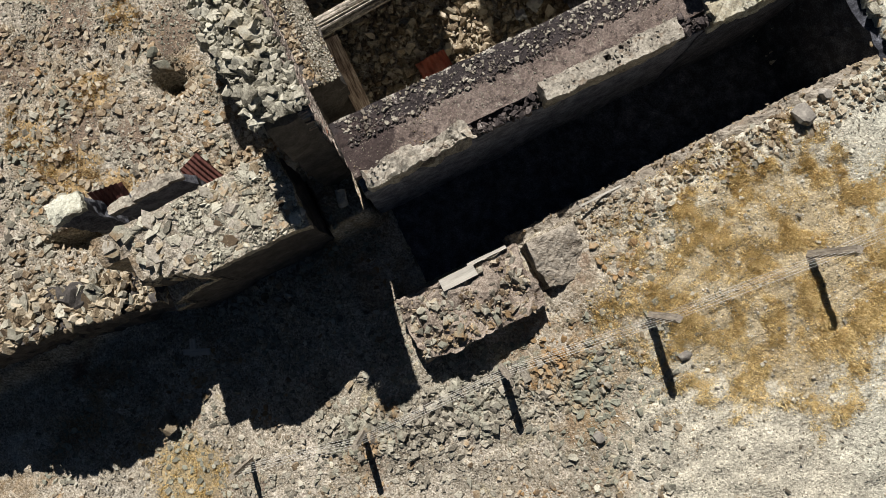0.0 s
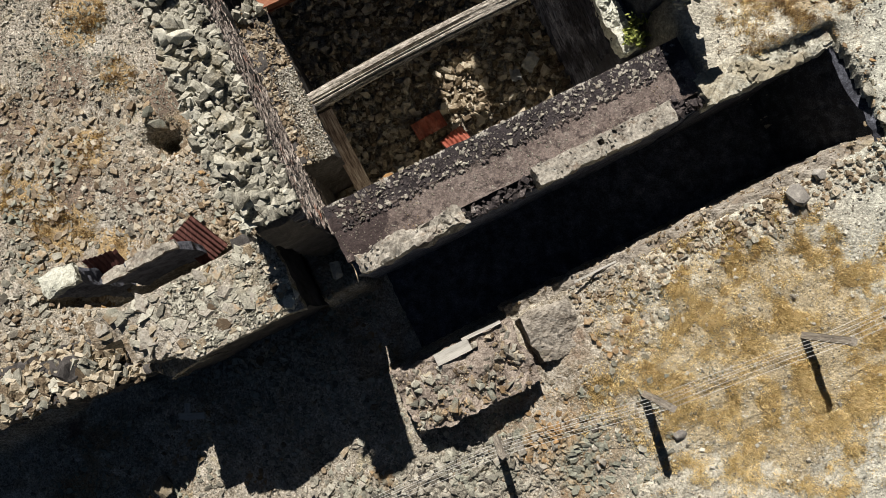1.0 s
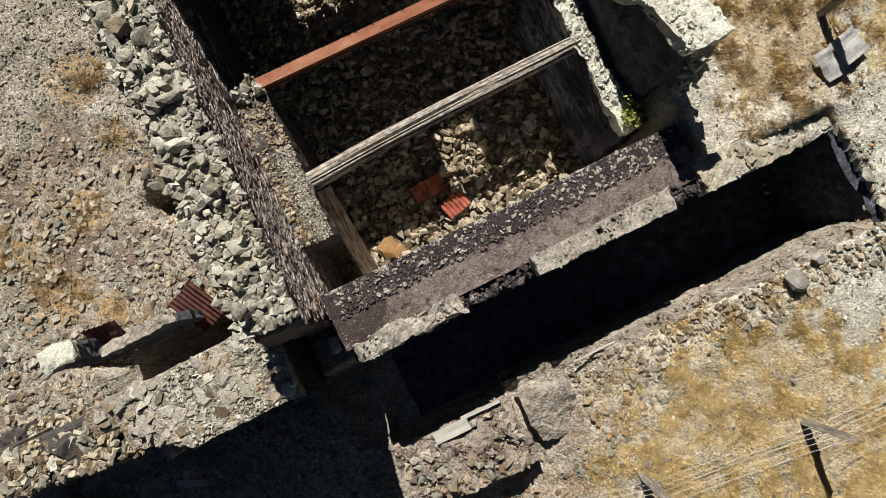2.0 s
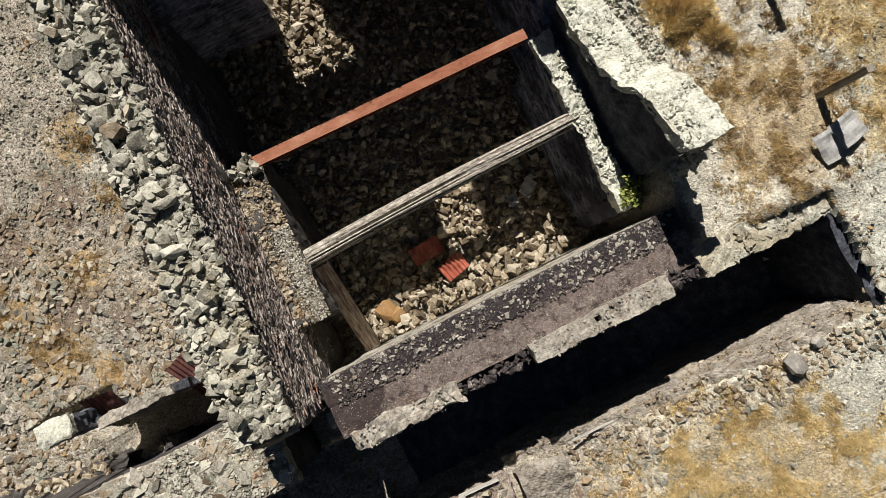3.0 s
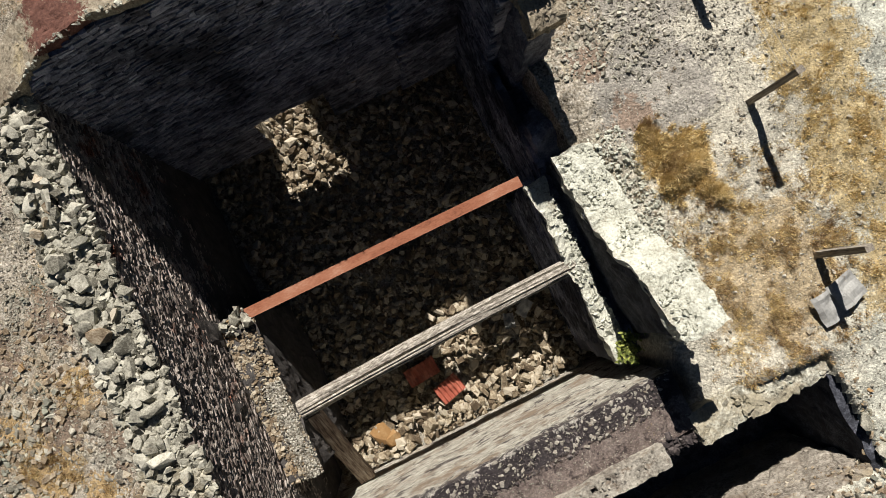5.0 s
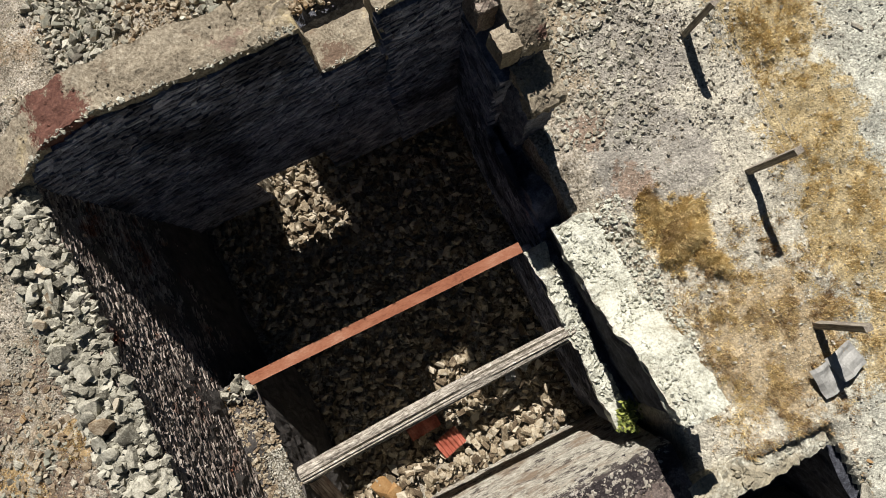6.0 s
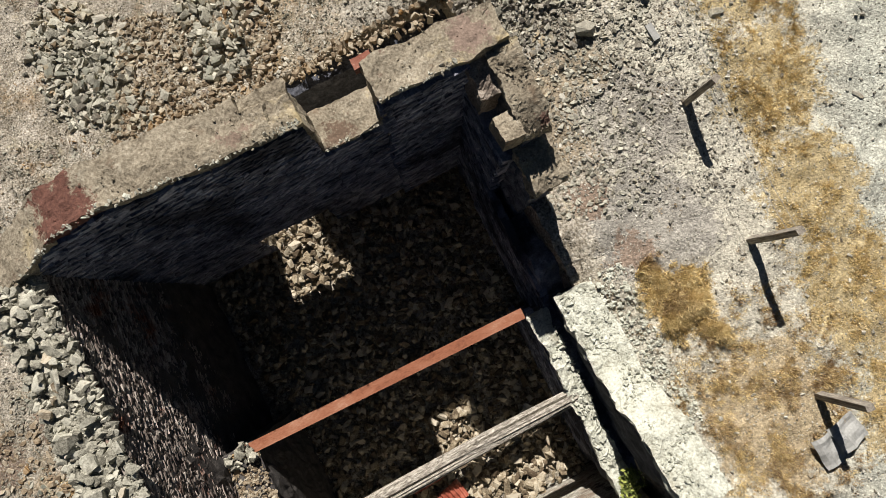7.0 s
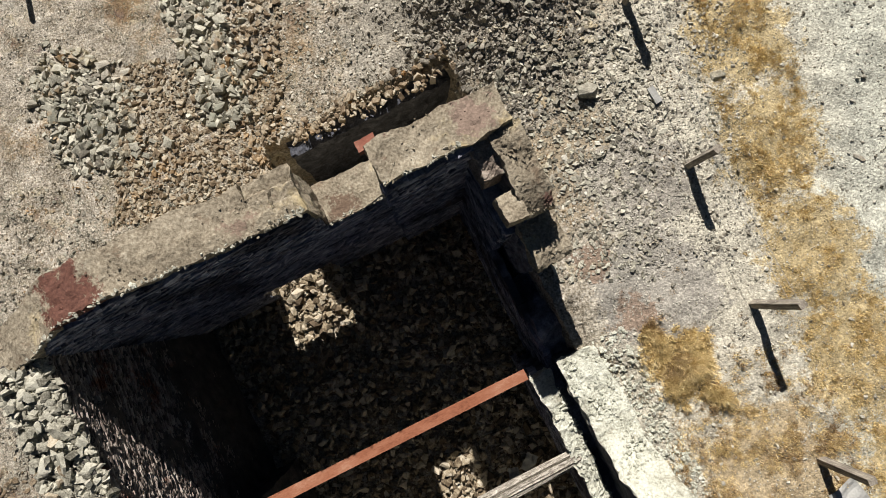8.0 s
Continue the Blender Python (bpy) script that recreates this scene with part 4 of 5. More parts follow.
sheet("rusted_sheet", P(-3.12, 3.80, -1.24), (.60, .84), 26 + 22, 24, M["darkrust"], "dark rusted sheet leaning over the sunk bay", 7)
sheet("rusted_sheet", P(-4.48, 3.92, -.55), (.62, .56), 26 - 8, 46, M["darkrust"], "dark rusted sheet leaning over the sunk bay", 7)
sheet("tin_sheet", P(7.45, 2.50, 1.72), (.42, .44), 30, 4, M["tin"], "grey tin sheet lying by a fence post", 1)
sheet("tin_sheet", P(7.76, 2.60, 1.73), (.44, .40), 38, -3, M["tin"], "grey tin sheet lying by a fence post", 1)
sheet("tin_scrap", P(3.98, 4.15, -1.2), (.34, .26), 60, 20, M["tin"], "crumpled grey scrap metal among the rubble", 2)
sheet("tin_scrap", P(3.62, 4.05, -1.22), (.20, .3), 10, -25, M["tin"], "crumpled grey scrap metal among the rubble", 2)

# ---------------------------------------------------------------- rubble floor of the room
floor_rubble = tagged(new("floor"), "tan rubble of broken stone covering the room floor", "floor", "", "structure")
n = 8500
x, y = uv_points(n, -.35, 4.95, 2.75, 9.7)
u_, v_ = uv_of(x, y)
keep = ~((v_ > 9.15) & ((u_ < 1.1) | (u_ > 2.39)))
x, y, v_ = x[keep], y[keep], v_[keep]
heap = .26 * np.exp(-((v_ - 2.75) / .4) ** 2)
scatter("rubble", np.stack([x, y, -1.52 + heap + rng.random(len(x)) * .07], -1), sizes(len(x), .04, .22, 2.2), M["rubble"], MIXED, parent=floor_rubble)
n = 260
x, y = uv_points(n, 1.1, 2.39, 9.0, 10.1)
scatter("doorway_rubble", np.stack([x, y, land(x, y) + .02], -1), sizes(n, .04, .2), M["rubble"], MIXED, parent=floor_rubble)
r = random.Random(5)
for i in range(290):
    if i < 200:
        u, v = r.uniform(.1, 4.4), r.uniform(2.8, 4.2)
    elif i < 240:
        u, v = r.uniform(2.2, 3.1), r.uniform(4.0, 5.0)
    else:
        u, v = r.uniform(.9, 2.28), r.uniform(7.9, 9.6)
    hz = -1.45 + .26 * math.exp(-((v - 2.75) / .4) ** 2) + r.uniform(0, .05)
    stone_piece("stone", LUMP if i % 2 else FLAT, "floor%d" % (i % 2), i, M["rubble"], P(u, v, hz), r.uniform(.08, .27), floor_rubble, .45, r)
ochre = stone_piece("boulder", ROUGH_ROCK, "ochre", 3, M["ochre"], P(.55, 3.22, -1.30), (.50, .42, .22), None, .1, r)
tagged(ochre, "flat ochre rock in the corner of the room", "rock")
stone_piece_2 = stone_piece("boulder", ROUGH_ROCK, "ochre", 5, M["ochre"], P(.72, 3.08, -1.26), (.42, .3, .2), None, .1, r)
tagged(stone_piece_2, "flat ochre rock in the corner of the room", "rock")

# ---------------------------------------------------------------- the foundation block south of the passage


def base_top(u, v):
    return float(np.interp(u, [-.8, -.4, 0, .6, 1.35], [.08, .28, .45, .56, .66])) + .03 * math.sin(u * 9 + v * 7)


base = block("foundation_block", (-.76, 1.28, -.92, .14, -1.1, base_top), M["redrock"], amp=.08, step=.05, wave=3)
tagged(base, "crumbling rubble-and-mortar foundation block beside the passage", "foundation block")
del base["kind"]
r = random.Random(31)
for i in range(150):
    u, v = r.uniform(-.7, 1.22), r.uniform(-.86, .05)
    stone_piece("stone", LUMP if i % 2 else FLAT, "base%d" % (i % 2), i, M["rustshale" if i % 2 == 0 else "shale"], P(u, v, base_top(u, v) + .005), r.uniform(.06, .20), base, .3, r)
n = 700
x, y = uv_points(n, -.74, 1.25, -.9, .1)
scatter("chip_cover", np.stack([x, y, np.array([base_top(a, b) for a, b in zip(*uv_of(x, y))]) + .005], -1), sizes(n, .02, .08), M["rustshale"], parent=base)
slab = block("rock_slab", (1.42, 2.2, -.72, .06, -.2, lambda u, v: .76 - .16 * (u - 1.85) ** 2 - .22 * max(0, -.2 - v)), M["bank"], amp=.06, step=.045, wave=2.6)
tagged(slab, "broad grey weathered rock slab beside the foundation block", "rock slab")
del slab["kind"]
plank("plank", P(.0, .06, .52), P(.58, .07, .60), .19, .05, M["paleplank"], "bleached short plank at the edge of the block", seed=2)
plank("plank", P(.5, .17, .58), P(1.15, .17, .66), .05, .04, M["paleplank"], "bleached narrow plank along the passage edge", seed=5)
plank("plank", P(2.4, .22, .80), P(3.1, .23, .865), .03, .03, M["paleplank"], "bleached narrow plank along the passage edge", seed=8)
plank("plank", P(4.2, .22, 1.02), P(4.6, .24, 1.08), .03, .03, M["paleplank"], "bleached narrow plank along the passage edge", seed=11)

# ---------------------------------------------------------------- fence


def fence_post(x, y, height, lean_x=0.0, lean_y=0.0, width=.11, seed=0):
    z = land1(x, y) - .25
    ob = empty("fence_post", (x, y, z), "weathered grey square timber fence post standing in stony ground", "fence post", "posts of the wire fence")
    bm = bmesh.new()
    bmesh.ops.create_cube(bm, size=1)
    bmesh.ops.scale(bm, vec=(width, width * .8, height + .25), verts=bm.verts)
    bmesh.ops.subdivide_edges(bm, edges=[e for e in bm.edges if abs(e.verts[0].co.z - e.verts[1].co.z) > .1], cuts=8)
    bmesh.ops.bevel(bm, geom=[e for e in bm.edges if abs(e.verts[0].co.z - e.verts[1].co.z) > .01], offset=.012, segments=1)
    bmesh.ops.translate(bm, vec=(0, 0, (height + .25) / 2), verts=bm.verts)
    for w in bm.verts:
        w.co += noise.noise_vector(w.co * 4 + Vector((seed * 3.1, 0, 0))) * .004
        w.co.x += lean_x * w.co.z
        w.co.y += lean_y * w.co.z
    shaft = part("shaft", bm, M["post"], ob)
    for k in range(4):
        b2 = bmesh.new()
        bmesh.ops.create_cone(b2, segments=6, radius1=.006, radius2=.006, depth=width * .8 + .006, cap_ends=True,
                              matrix=Matrix.Translation((lean_x * (.45 + k * .22), lean_y * (.45 + k * .22), .45 + k * .22)) @ pose(0, 0, 0, 90, 0, 0))
        part("staple", b2, M["wire"], shaft)
    ob.matrix_world = Matrix.Translation((x, y, z)) @ pose(0, 0, 0, 0, 0, 20 + 13 * seed)
    return Vector((x, y, z)), lean_x, lean_y


SOUTH = [(-3.50, -3.10, 1.0), (-1.37, -2.45, 1.0), (.94, -1.24, 1.05), (3.0, -.37, 1.05), (5.13, .49, 1.0), (7.6, 1.55, 1.0)]
NORTH = [(5.50, 6.24, 1.0), (4.68, 8.45, 1.2), (3.86, 10.53, .95), (3.03, 13.12, 1.0), (2.2, 15.7, 1.0)]
for row in (SOUTH, NORTH):
    for k, (x, y, h) in enumerate(row):
        fence_post(x, y, h, 0, 0, .095 if row is SOUTH else .11, k)
fence_post(-8.87, 15.55, 1.0, 0, 0, .1, 9)


def wire(a, b, za, zb, sag):
    verts, faces, n, rad = [], [], 14, .0032
    d = (Vector((*b, zb)) - Vector((*a, za)))
    side = d.cross(Vector((0, 0, 1))).normalized()
    for i in range(n + 1):
        t = i / n
        c = Vector((*a, za)) + d * t - Vector((0, 0, sag * 4 * t * (1 - t)))
        verts += [c + side * rad, c + Vector((0, 0, rad * 1.6)), c - side * rad]
    for i in range(n):
        for j in range(3):
            k = (j + 1) % 3
            faces.append((i * 3 + j, i * 3 + k, i * 3 + 3 + k, i * 3 + 3 + j))
    ob = mesh("fence_wire", verts, faces, M["wire"])
    tagged(ob, "thin slack galvanised wire strung between fence posts", "fence wire", "wires of the fence")


for row, strands in ((SOUTH, 5), (NORTH[1:], 2)):
    for (x0, y0, h0), (x1, y1, h1) in zip(row, row[1:]):
        for k in range(strands):
            za, zb = land1(x0, y0) + h0 * (.97 - .17 * k), land1(x1, y1) + h1 * (.97 - .17 * k)
            wire((x0, y0), (x1, y1), za, zb, .03 + .03 * (k % 3))

# ---------------------------------------------------------------- stones on the land


def world_points(n, x0, x1, y0, y1):
    return rng.uniform(x0, x1, n), rng.uniform(y0, y1, n)


def outside(x, y):
    """True where open ground lies under the sky, away from the walls."""
    u, v = uv_of(x, y)
    room = (u > -1.05) & (u < 5.55) & (v > 1.6) & (v < 9.8)
    passage = (u > -.6) & (u < 7.1) & (v > .3) & (v < 1.7)
    wing = (u > 4.9) & (u < 7.1) & (v > 1.6) & (v < 2)
    plat = (u > -11) & (u < -1.2) & (v > 1.6) & (v < 2.9)
    blk = (u > -.8) & (u < 2.3) & (v > -.95) & (v < .3)
    bay_ = (u > -5.4) & (u < -2.3) & (v > 2.7) & (v < 3.6)
    return ~(room | passage | wing | plat | blk | bay_)


def strew(name, n, box, lo, hi, mat, label, shapes=FLAT, power=2.2, where=None, tilt=.3, lift=.15, category="stones"):
    x, y = world_points(n, *box)
    k = outside(x, y)
    if where:
        k &= where(x, y)
    x, y = x[k], y[k]
    s = sizes(len(x), lo, hi, power)
    return scatter(name, np.stack([x, y, land(x, y) + s * lift], -1), s, mat, shapes, tilt, None, label, category)


lumpy = lambda f, c: (lambda x, y: fbm(x * f + 3, y * f + 8) + rng.normal(0, .06, x.shape) > c)
low_yard = lambda x, y: (land(x, y) < -.6)
bare = lambda f, c, o: (lambda x, y: fbm(x * f + o, y * f + 8) + rng.normal(0, .05, x.shape) > c)
# western yard
strew("shale_chips", 8500, (-10, -3, -.5, 6.5), .025, .22, M["shale"], "grey shale chips strewn over the yard", THIN, power=3.6, tilt=.2,
      where=lambda x, y: low_yard(x, y) & bare(.7, .49, 3)(x, y) & (y < 3.3 + 2.2 * fbm(x * .8, y * .8) - 1.1 + rng.normal(0, .5, x.shape)))
strew("yard_flecks", 11000, (-10, -3.2, 2.4, 9), .012, .075, M["shale"], "small pale and grey shale flecks over the yard", THIN, 2.4, where=low_yard, tilt=.2)
strew("stained_chips", 4200, (-10, -3, -.5, 5.5), .025, .22, M["rustshale"], "iron-stained shale fragments strewn over the yard", THIN, power=3.6, tilt=.2,
      where=lambda x, y: low_yard(x, y) & (fbm(x * .8 + 3, y * .8 + 8) > .47))
strew("yard_grit", 28000, (-10.5, -3, -.5, 16), .012, .05, M["shale"], "fine shale grit covering the yard", CHIP, 1.6, where=low_yard)
strew("fine_gravel", 12000, (-10.5, -4, 5, 16), .012, .05, M["gravel"], "fine grey gravel on the yard", CHIP, where=low_yard)
strew("yard_chips", 4500, (-10.5, -4.2, 5, 11), .03, .12, M["shale"], "grey shale chips on the yard", power=3.2, where=low_yard)
# rock heaps north of the ruin
heap_a = lambda x, y: np.hypot((x + 7.2 + .5 * (y - 12.4)) / 1.25, (y - 12.5) / 1.6) + (fbm(x * 1.2, y * 1.2) - .5) * .9 + rng.normal(0, .12, x.shape) < .85
strew("rock_heap", 4200, (-9.6, -4.8, 10.2, 15.2), .04, .20, M["palestone"], "heap of pale angular rocks", MIXED, 2.0, lambda x, y: heap_a(x, y) & low_yard(x, y))
strew("rock_heap", 2200, (-6.0, -2.6, 12.2, 16), .04, .24, M["palestone"], "heap of pale angular rocks", MIXED, 1.9,
      lambda x, y: np.abs(x + 4.2 - .35 * (13.5 - y)) + rng.normal(0, .15, x.shape) < .95)
strew("rock_slope", 5200, (-6.6, -2.4, 10.2, 13.6), .025, .15, M["rustshale"], "slope of brownish angular stones", MIXED, 2.2)
strew("dark_rocks", 9000, (-.5, 3.0, 11.0, 16), .02, .11, M["darkshale"], "dark angular rocks on the plateau", MIXED, 2.2,
      where=lambda x, y: np.hypot((x - .9) / 1.5, (y - 13.2) / 1.7) + (fbm(x * 1.4, y * 1.4) - .5) * 1.0 + rng.normal(0, .12, x.shape) < 1)
strew("plateau_grit", 20000, (-3.2, 4.8, 9.4, 16), .012, .05, M["shale"], "fine grit on the plateau", CHIP, 2, where=lambda x, y: land(x, y) > .5)
strew("plateau_gravel", 11000, (-3.2, 4.6, 9.0, 16), .022, .09, M["gravel"], "gravel and small stones on the plateau", FLAT, power=3.0,
      where=lambda x, y: land(x, y) > .5)
strew("plateau_stones", 1800, (.8, 3.4, 8.8, 12.8), .03, .12, M["palestone"], "stones fallen beside the wall corner", FLAT, 1.9,
      where=lambda x, y: land(x, y) > .5)
# east
strew("roadside_gravel", 28000, (2.2, 10, 3.6, 16), .010, .042, M["gravel"], "fine pale gravel", CHIP, where=lambda x, y: land(x, y) > .5)
strew("east_stones", 3200, (2.2, 8, 3.6, 14), .02, .08, M["gravel"], "scattered pale stones", MIXED, where=lambda x, y: land(x, y) > .5, power=3.4)
# south
strew("slope_chips", 13000, (-8, 3.4, -6, 1.6), .022, .17, M["shale"], "grey shale chips on the slope", THIN, power=3.4, tilt=.24)
strew("slope_grit", 20000, (-8, 4.4, -6, 1.6), .012, .05, M["shale"], "fine grey grit on the slope", CHIP, power=2)
strew("slope_rocks", 2600, (-2.2, 2.5, -2.9, -.9), .04, .17, M["shale"], "grey angular rocks tipped along the fence", MIXED, 2.0,
      where=lambda x, y: np.abs((y + 1.9) - .36 * (x - .4)) < .5)
strew("south_gravel", 24000, (2, 9.5, -5.5, 3.6), .010, .045, M["gravel"], "fine pale gravel on the slope", CHIP, power=2)
strew("edge_stones", 9000, (.6, 6.6, .2, 3.8), .02, .11, M["rustshale"], "broken brownish stones along the passage edge", MIXED, 2.6,
      where=lambda x, y: np.abs(uv_of(x, y)[1] - .05) + rng.normal(0, .1, x.shape) < .32)
u, v = rng.uniform(1.35, 6.95, 1300), rng.normal(.265, .025, 1300)
z = np.interp(u, BANK_U, BANK_Z) - .75 * rng.random(1300) ** 1.3
scatter("bank_stones", np.stack([u * CA - v * SA, u * SA + v * CA, z], -1), sizes(1300, .02, .10, 2.6), M["rustshale"], MIXED, .6, wall_bank)
u, v = rng.uniform(2.8, 5.7, 420), rng.normal(10.95, .09, 420)
x, y = u * CA - v * SA, u * SA + v * CA
scatter("lip_stones", np.stack([x, y, np.maximum(land(x, y), 1.22) + .02], -1), sizes(420, .03, .16), M["rustshale"], MIXED, .4, None, "rusty brown stones along the lip of the pit", "stones")
u, v = rng.normal(7.24, .07, 60), rng.uniform(.15, 1.6, 60)
x, y = u * CA - v * SA, u * SA + v * CA
scatter("end_stones", np.stack([x, y, np.maximum(land(x, y), 1.47) + .01], -1), sizes(60, .03, .13), M["shale"], FLAT, .3, None, "pale slabs along the end of the passage", "stones")
strew("south_stones", 2600, (2, 8, -5, 3.6), .02, .08, M["gravel"], "scattered stones on the slope", MIXED, power=3)


def single_stones(parent, n, box, lo, hi, mats, seed, where=None, shapes=LUMP, key="single", tilt=.25, power=1.6):
    """Larger stones as objects of their own under their ground or heap."""
    r = random.Random(seed)
    made = 0
    while made < n:
        x, y = r.uniform(box[0], box[1]), r.uniform(box[2], box[3])
        ok = outside(np.array([x]), np.array([y]))[0] and (where is None or where(np.array([x]), np.array([y]))[0])
        if not ok:
            n -= .02
            continue
        s = lo + (hi - lo) * r.random() ** power
        stone_piece("stone", shapes, key, made, M[mats[made % len(mats)]], (x, y, land1(x, y) + s * .14), s, parent, tilt, r)
        made += 1


single_stones(ground, 280, (-8.5, -3.2, -.3, 4.2), .08, .25, ("shale", "palestone", "rustshale"), 41, low_yard, THIN, "thinstone", .12)
heap_one = tagged(new("rock_heap"), "heap of pale angular rocks in the yard", "rock heap")
single_stones(heap_one, 280, (-9.0, -5.0, 10.4, 14.6), .09, .27, ("palestone", "shale"), 43, lambda x, y: heap_a(x, y) & low_yard(x, y))
heap_two = tagged(new("rock_heap"), "heap of pale angular rocks below the plateau edge", "rock heap")
single_stones(heap_two, 170, (-5.4, -2.8, 12.2, 14.6), .10, .30, ("palestone", "shale"), 44, lambda x, y: np.abs(x + 4.2 - .35 * (13.5 - y)) < .8)
heap_three = tagged(new("rock_heap"), "bank of dark angular rocks above the pit", "rock heap")
single_stones(heap_three, 160, (-.4, 3.2, 10.6, 14.2), .05, .16, ("darkshale", "shale", "palestone"), 45, lambda x, y: (land(x, y) > .5) & (np.hypot((x - 1.0) / 1.6, (y - 12.6) / 1.9) < 1), power=2.4)
heap_four = tagged(new("rock_heap"), "grey rocks tipped along the wire fence", "rock heap")
single_stones(heap_four, 200, (-2.2, 2.5, -2.9, -.9), .07, .20, ("shale", "darkshale"), 46, lambda x, y: np.abs((y + 1.9) - .36 * (x - .4)) < .45)


slope_scatter = tagged(new("stone_scatter"), "grey shale stones strewn over the slope by the fence", "stones")
single_stones(slope_scatter, 290, (-4.5, 3.2, -4.2, -.2), .08, .2, ("shale", "palestone", "rustshale", "shale"), 47, None, THIN, "thinstone", .12, 2.2)
edge_scatter = tagged(new("stone_scatter"), "brownish stones strewn beside the passage edge", "stones")
single_stones(edge_scatter, 150, (1.6, 6.6, -.4, 3.4), .06, .16, ("rustshale", "shale"), 48, lambda x, y: np.abs(uv_of(x, y)[1] + .1) < .35, FLAT, "flatstone", .15, 2.0)
plateau_scatter = tagged(new("stone_scatter"), "pale stones strewn over the gravel beside the ruin", "stones")
single_stones(plateau_scatter, 220, (.8, 3.6, 8.8, 13.0), .05, .15, ("palestone", "gravel", "palestone"), 49, lambda x, y: (land(x, y) > .5) & (lumpy(.9, .5)(x, y)), THIN, "thinstone", .12, 2.0)


def boulder(x, y, size, mat, k, label, sink=.3):
    s = size if isinstance(size, tuple) else (size, size, size)
    ob = stone_piece("boulder", ROUGH_ROCK, "boulder", k, mat, (x, y, land1(x, y) + s[2] * (.5 - sink) * .8), s, None, .25, random.Random(k))
    tagged(ob, label, "boulder")


boulder(5.05, 2.45, (.42, .36, .28), M["darkrock"], 4, "grey angular boulder at the passage edge")
boulder(5.42, 2.75, (.3, .2, .16), M["darkrock"], 6, "grey broken rock at the passage edge")
boulder(-5.2, -2.57, (.52, .42, .44), M["gravel"], 3, "pale boulder on the edge of the slope")
boulder(2.33, -2.2, (.24, .22, .2), M["darkrock"], 4, "dark rounded rock on the slope")
boulder(2.44, 11.73, (.36, .46, .3), M["shale"], 5, "grey rounded boulder beside the ruin")
boulder(-5.48, 4.40, (.46, .26, .34), M["shale"], 6, "grey rock outcrop above a hole in the yard")
boulder(-5.70, 4.62, (.30, .24, .2), M["shale"], 7, "grey rock outcrop in the yard")
boulder(6.08, 3.95, (.42, .22, .14), M["palestone"], 8, "pale flat stone at the end of the passage")
boulder(6.3, 3.55, (.3, .25, .16), M["palestone"], 9, "pale flat stone at the end of the passage")
boulder(3.5, -.95, (.2, .2, .2), M["darkrock"], 10, "bluish grey rock in dry grass")
boulder(6.4, 10.6, (.2, .12, .07), M["shale"], 11, "grey rock on pale gravel")
boulder(4.35, 11.9, (.2, .18, .16), M["palestone"], 2, "pale rock in dry grass")
for k in range(9):
    rr = random.Random(70 + k)
    x_, y_ = P(2.7 + k * .32, 10.98 + rr.uniform(-.05, .12))[:2]
    boulder(x_, y_, rr.uniform(.07, .14), M["ochre" if 4 <= k <= 7 else "rustshale"], k, "rusty orange rock at the lip of the pit")

# ---------------------------------------------------------------- grass and shrubs


def tufts(name, at, height, spread, blades, mat, label, category="grass", parent=None):
    """Dry grass: at n x 3 places; every tuft a fan of thin blades."""
    n = len(at)
    m = n * blades
    root = np.repeat(at, blades, 0) + np.stack([rng.normal(0, spread * .45, m), rng.normal(0, spread * .45, m), np.zeros(m)], -1)
    a = rng.uniform(0, 2 * np.pi, m)
    lump = .3 + 2.6 * np.clip(fbm(at[:, 0] * 4.5, at[:, 1] * 4.5, 2) - .34, 0, 1)
    hgt = np.repeat(height * lump, blades) * rng.uniform(.4, 1.2, m)
    out = hgt * rng.uniform(.1, .9, m)
    tip = root + np.stack([np.cos(a) * out, np.sin(a) * out, hgt], -1)
    w = .0028 + .0032 * rng.random(m)
    turn = a + rng.normal(0, 1.2, m)
    side = np.stack([-np.sin(turn) * w, np.cos(turn) * w, np.zeros(m)], -1)
    v = np.stack([root - side, root + side, tip], 1).reshape(-1, 3)
    f = np.arange(m * 3).reshape(-1, 3).astype(np.int32)
    me = bpy.data.meshes.new(name)
    me.vertices.add(len(v))
    me.vertices.foreach_set("co", v.ravel())
    me.loops.add(len(f) * 3)
    me.loops.foreach_set("vertex_index", f.ravel())
    me.polygons.add(len(f))
    me.polygons.foreach_set("loop_start", np.arange(len(f), dtype=np.int32) * 3)
    me.update(calc_edges=True)
    me.polygons.foreach_set("use_smooth", np.zeros(len(f), bool))
    me.materials.append(mat)
    ob = new(name, me)
    if parent:
        ob.parent = parent
        return ob
    return tagged(ob, label, category, "", "stuff")


def meadow(name, n, box, density, mat, label, h=(.03, .06), blades=28, spread=.06):
    n = int(n * 1.9)
    x, y = world_points(n, *box)
    k = outside(x, y) & (density(x, y) > rng.random(n))
    x, y = x[k], y[k]
    tufts(name, np.stack([x, y, land(x, y) - .01], -1), rng.uniform(*h, len(x)), spread, blades, mat, label)


clump = lambda x, y, f=1.6: soft(fbm(x * f + 11, y * f + 4, 4), .22, .60) * soft(fbm(x * 4.5, y * 4.5, 2), .30, .58)
meadow("dry_grass", 44000, (2.2, 8, -3.4, 2.9), lambda x, y: (.2 + .8 * clump(x, y, 2.2)) * soft(2.9 - np.hypot((x - 4.7) / 1.0, (y - .25) / .85) + (fbm(x * 1.3, y * 1.3) - .5) * 1.0, 0, 1.5), M["grass"],
       "golden dry grass tufts on the slope")


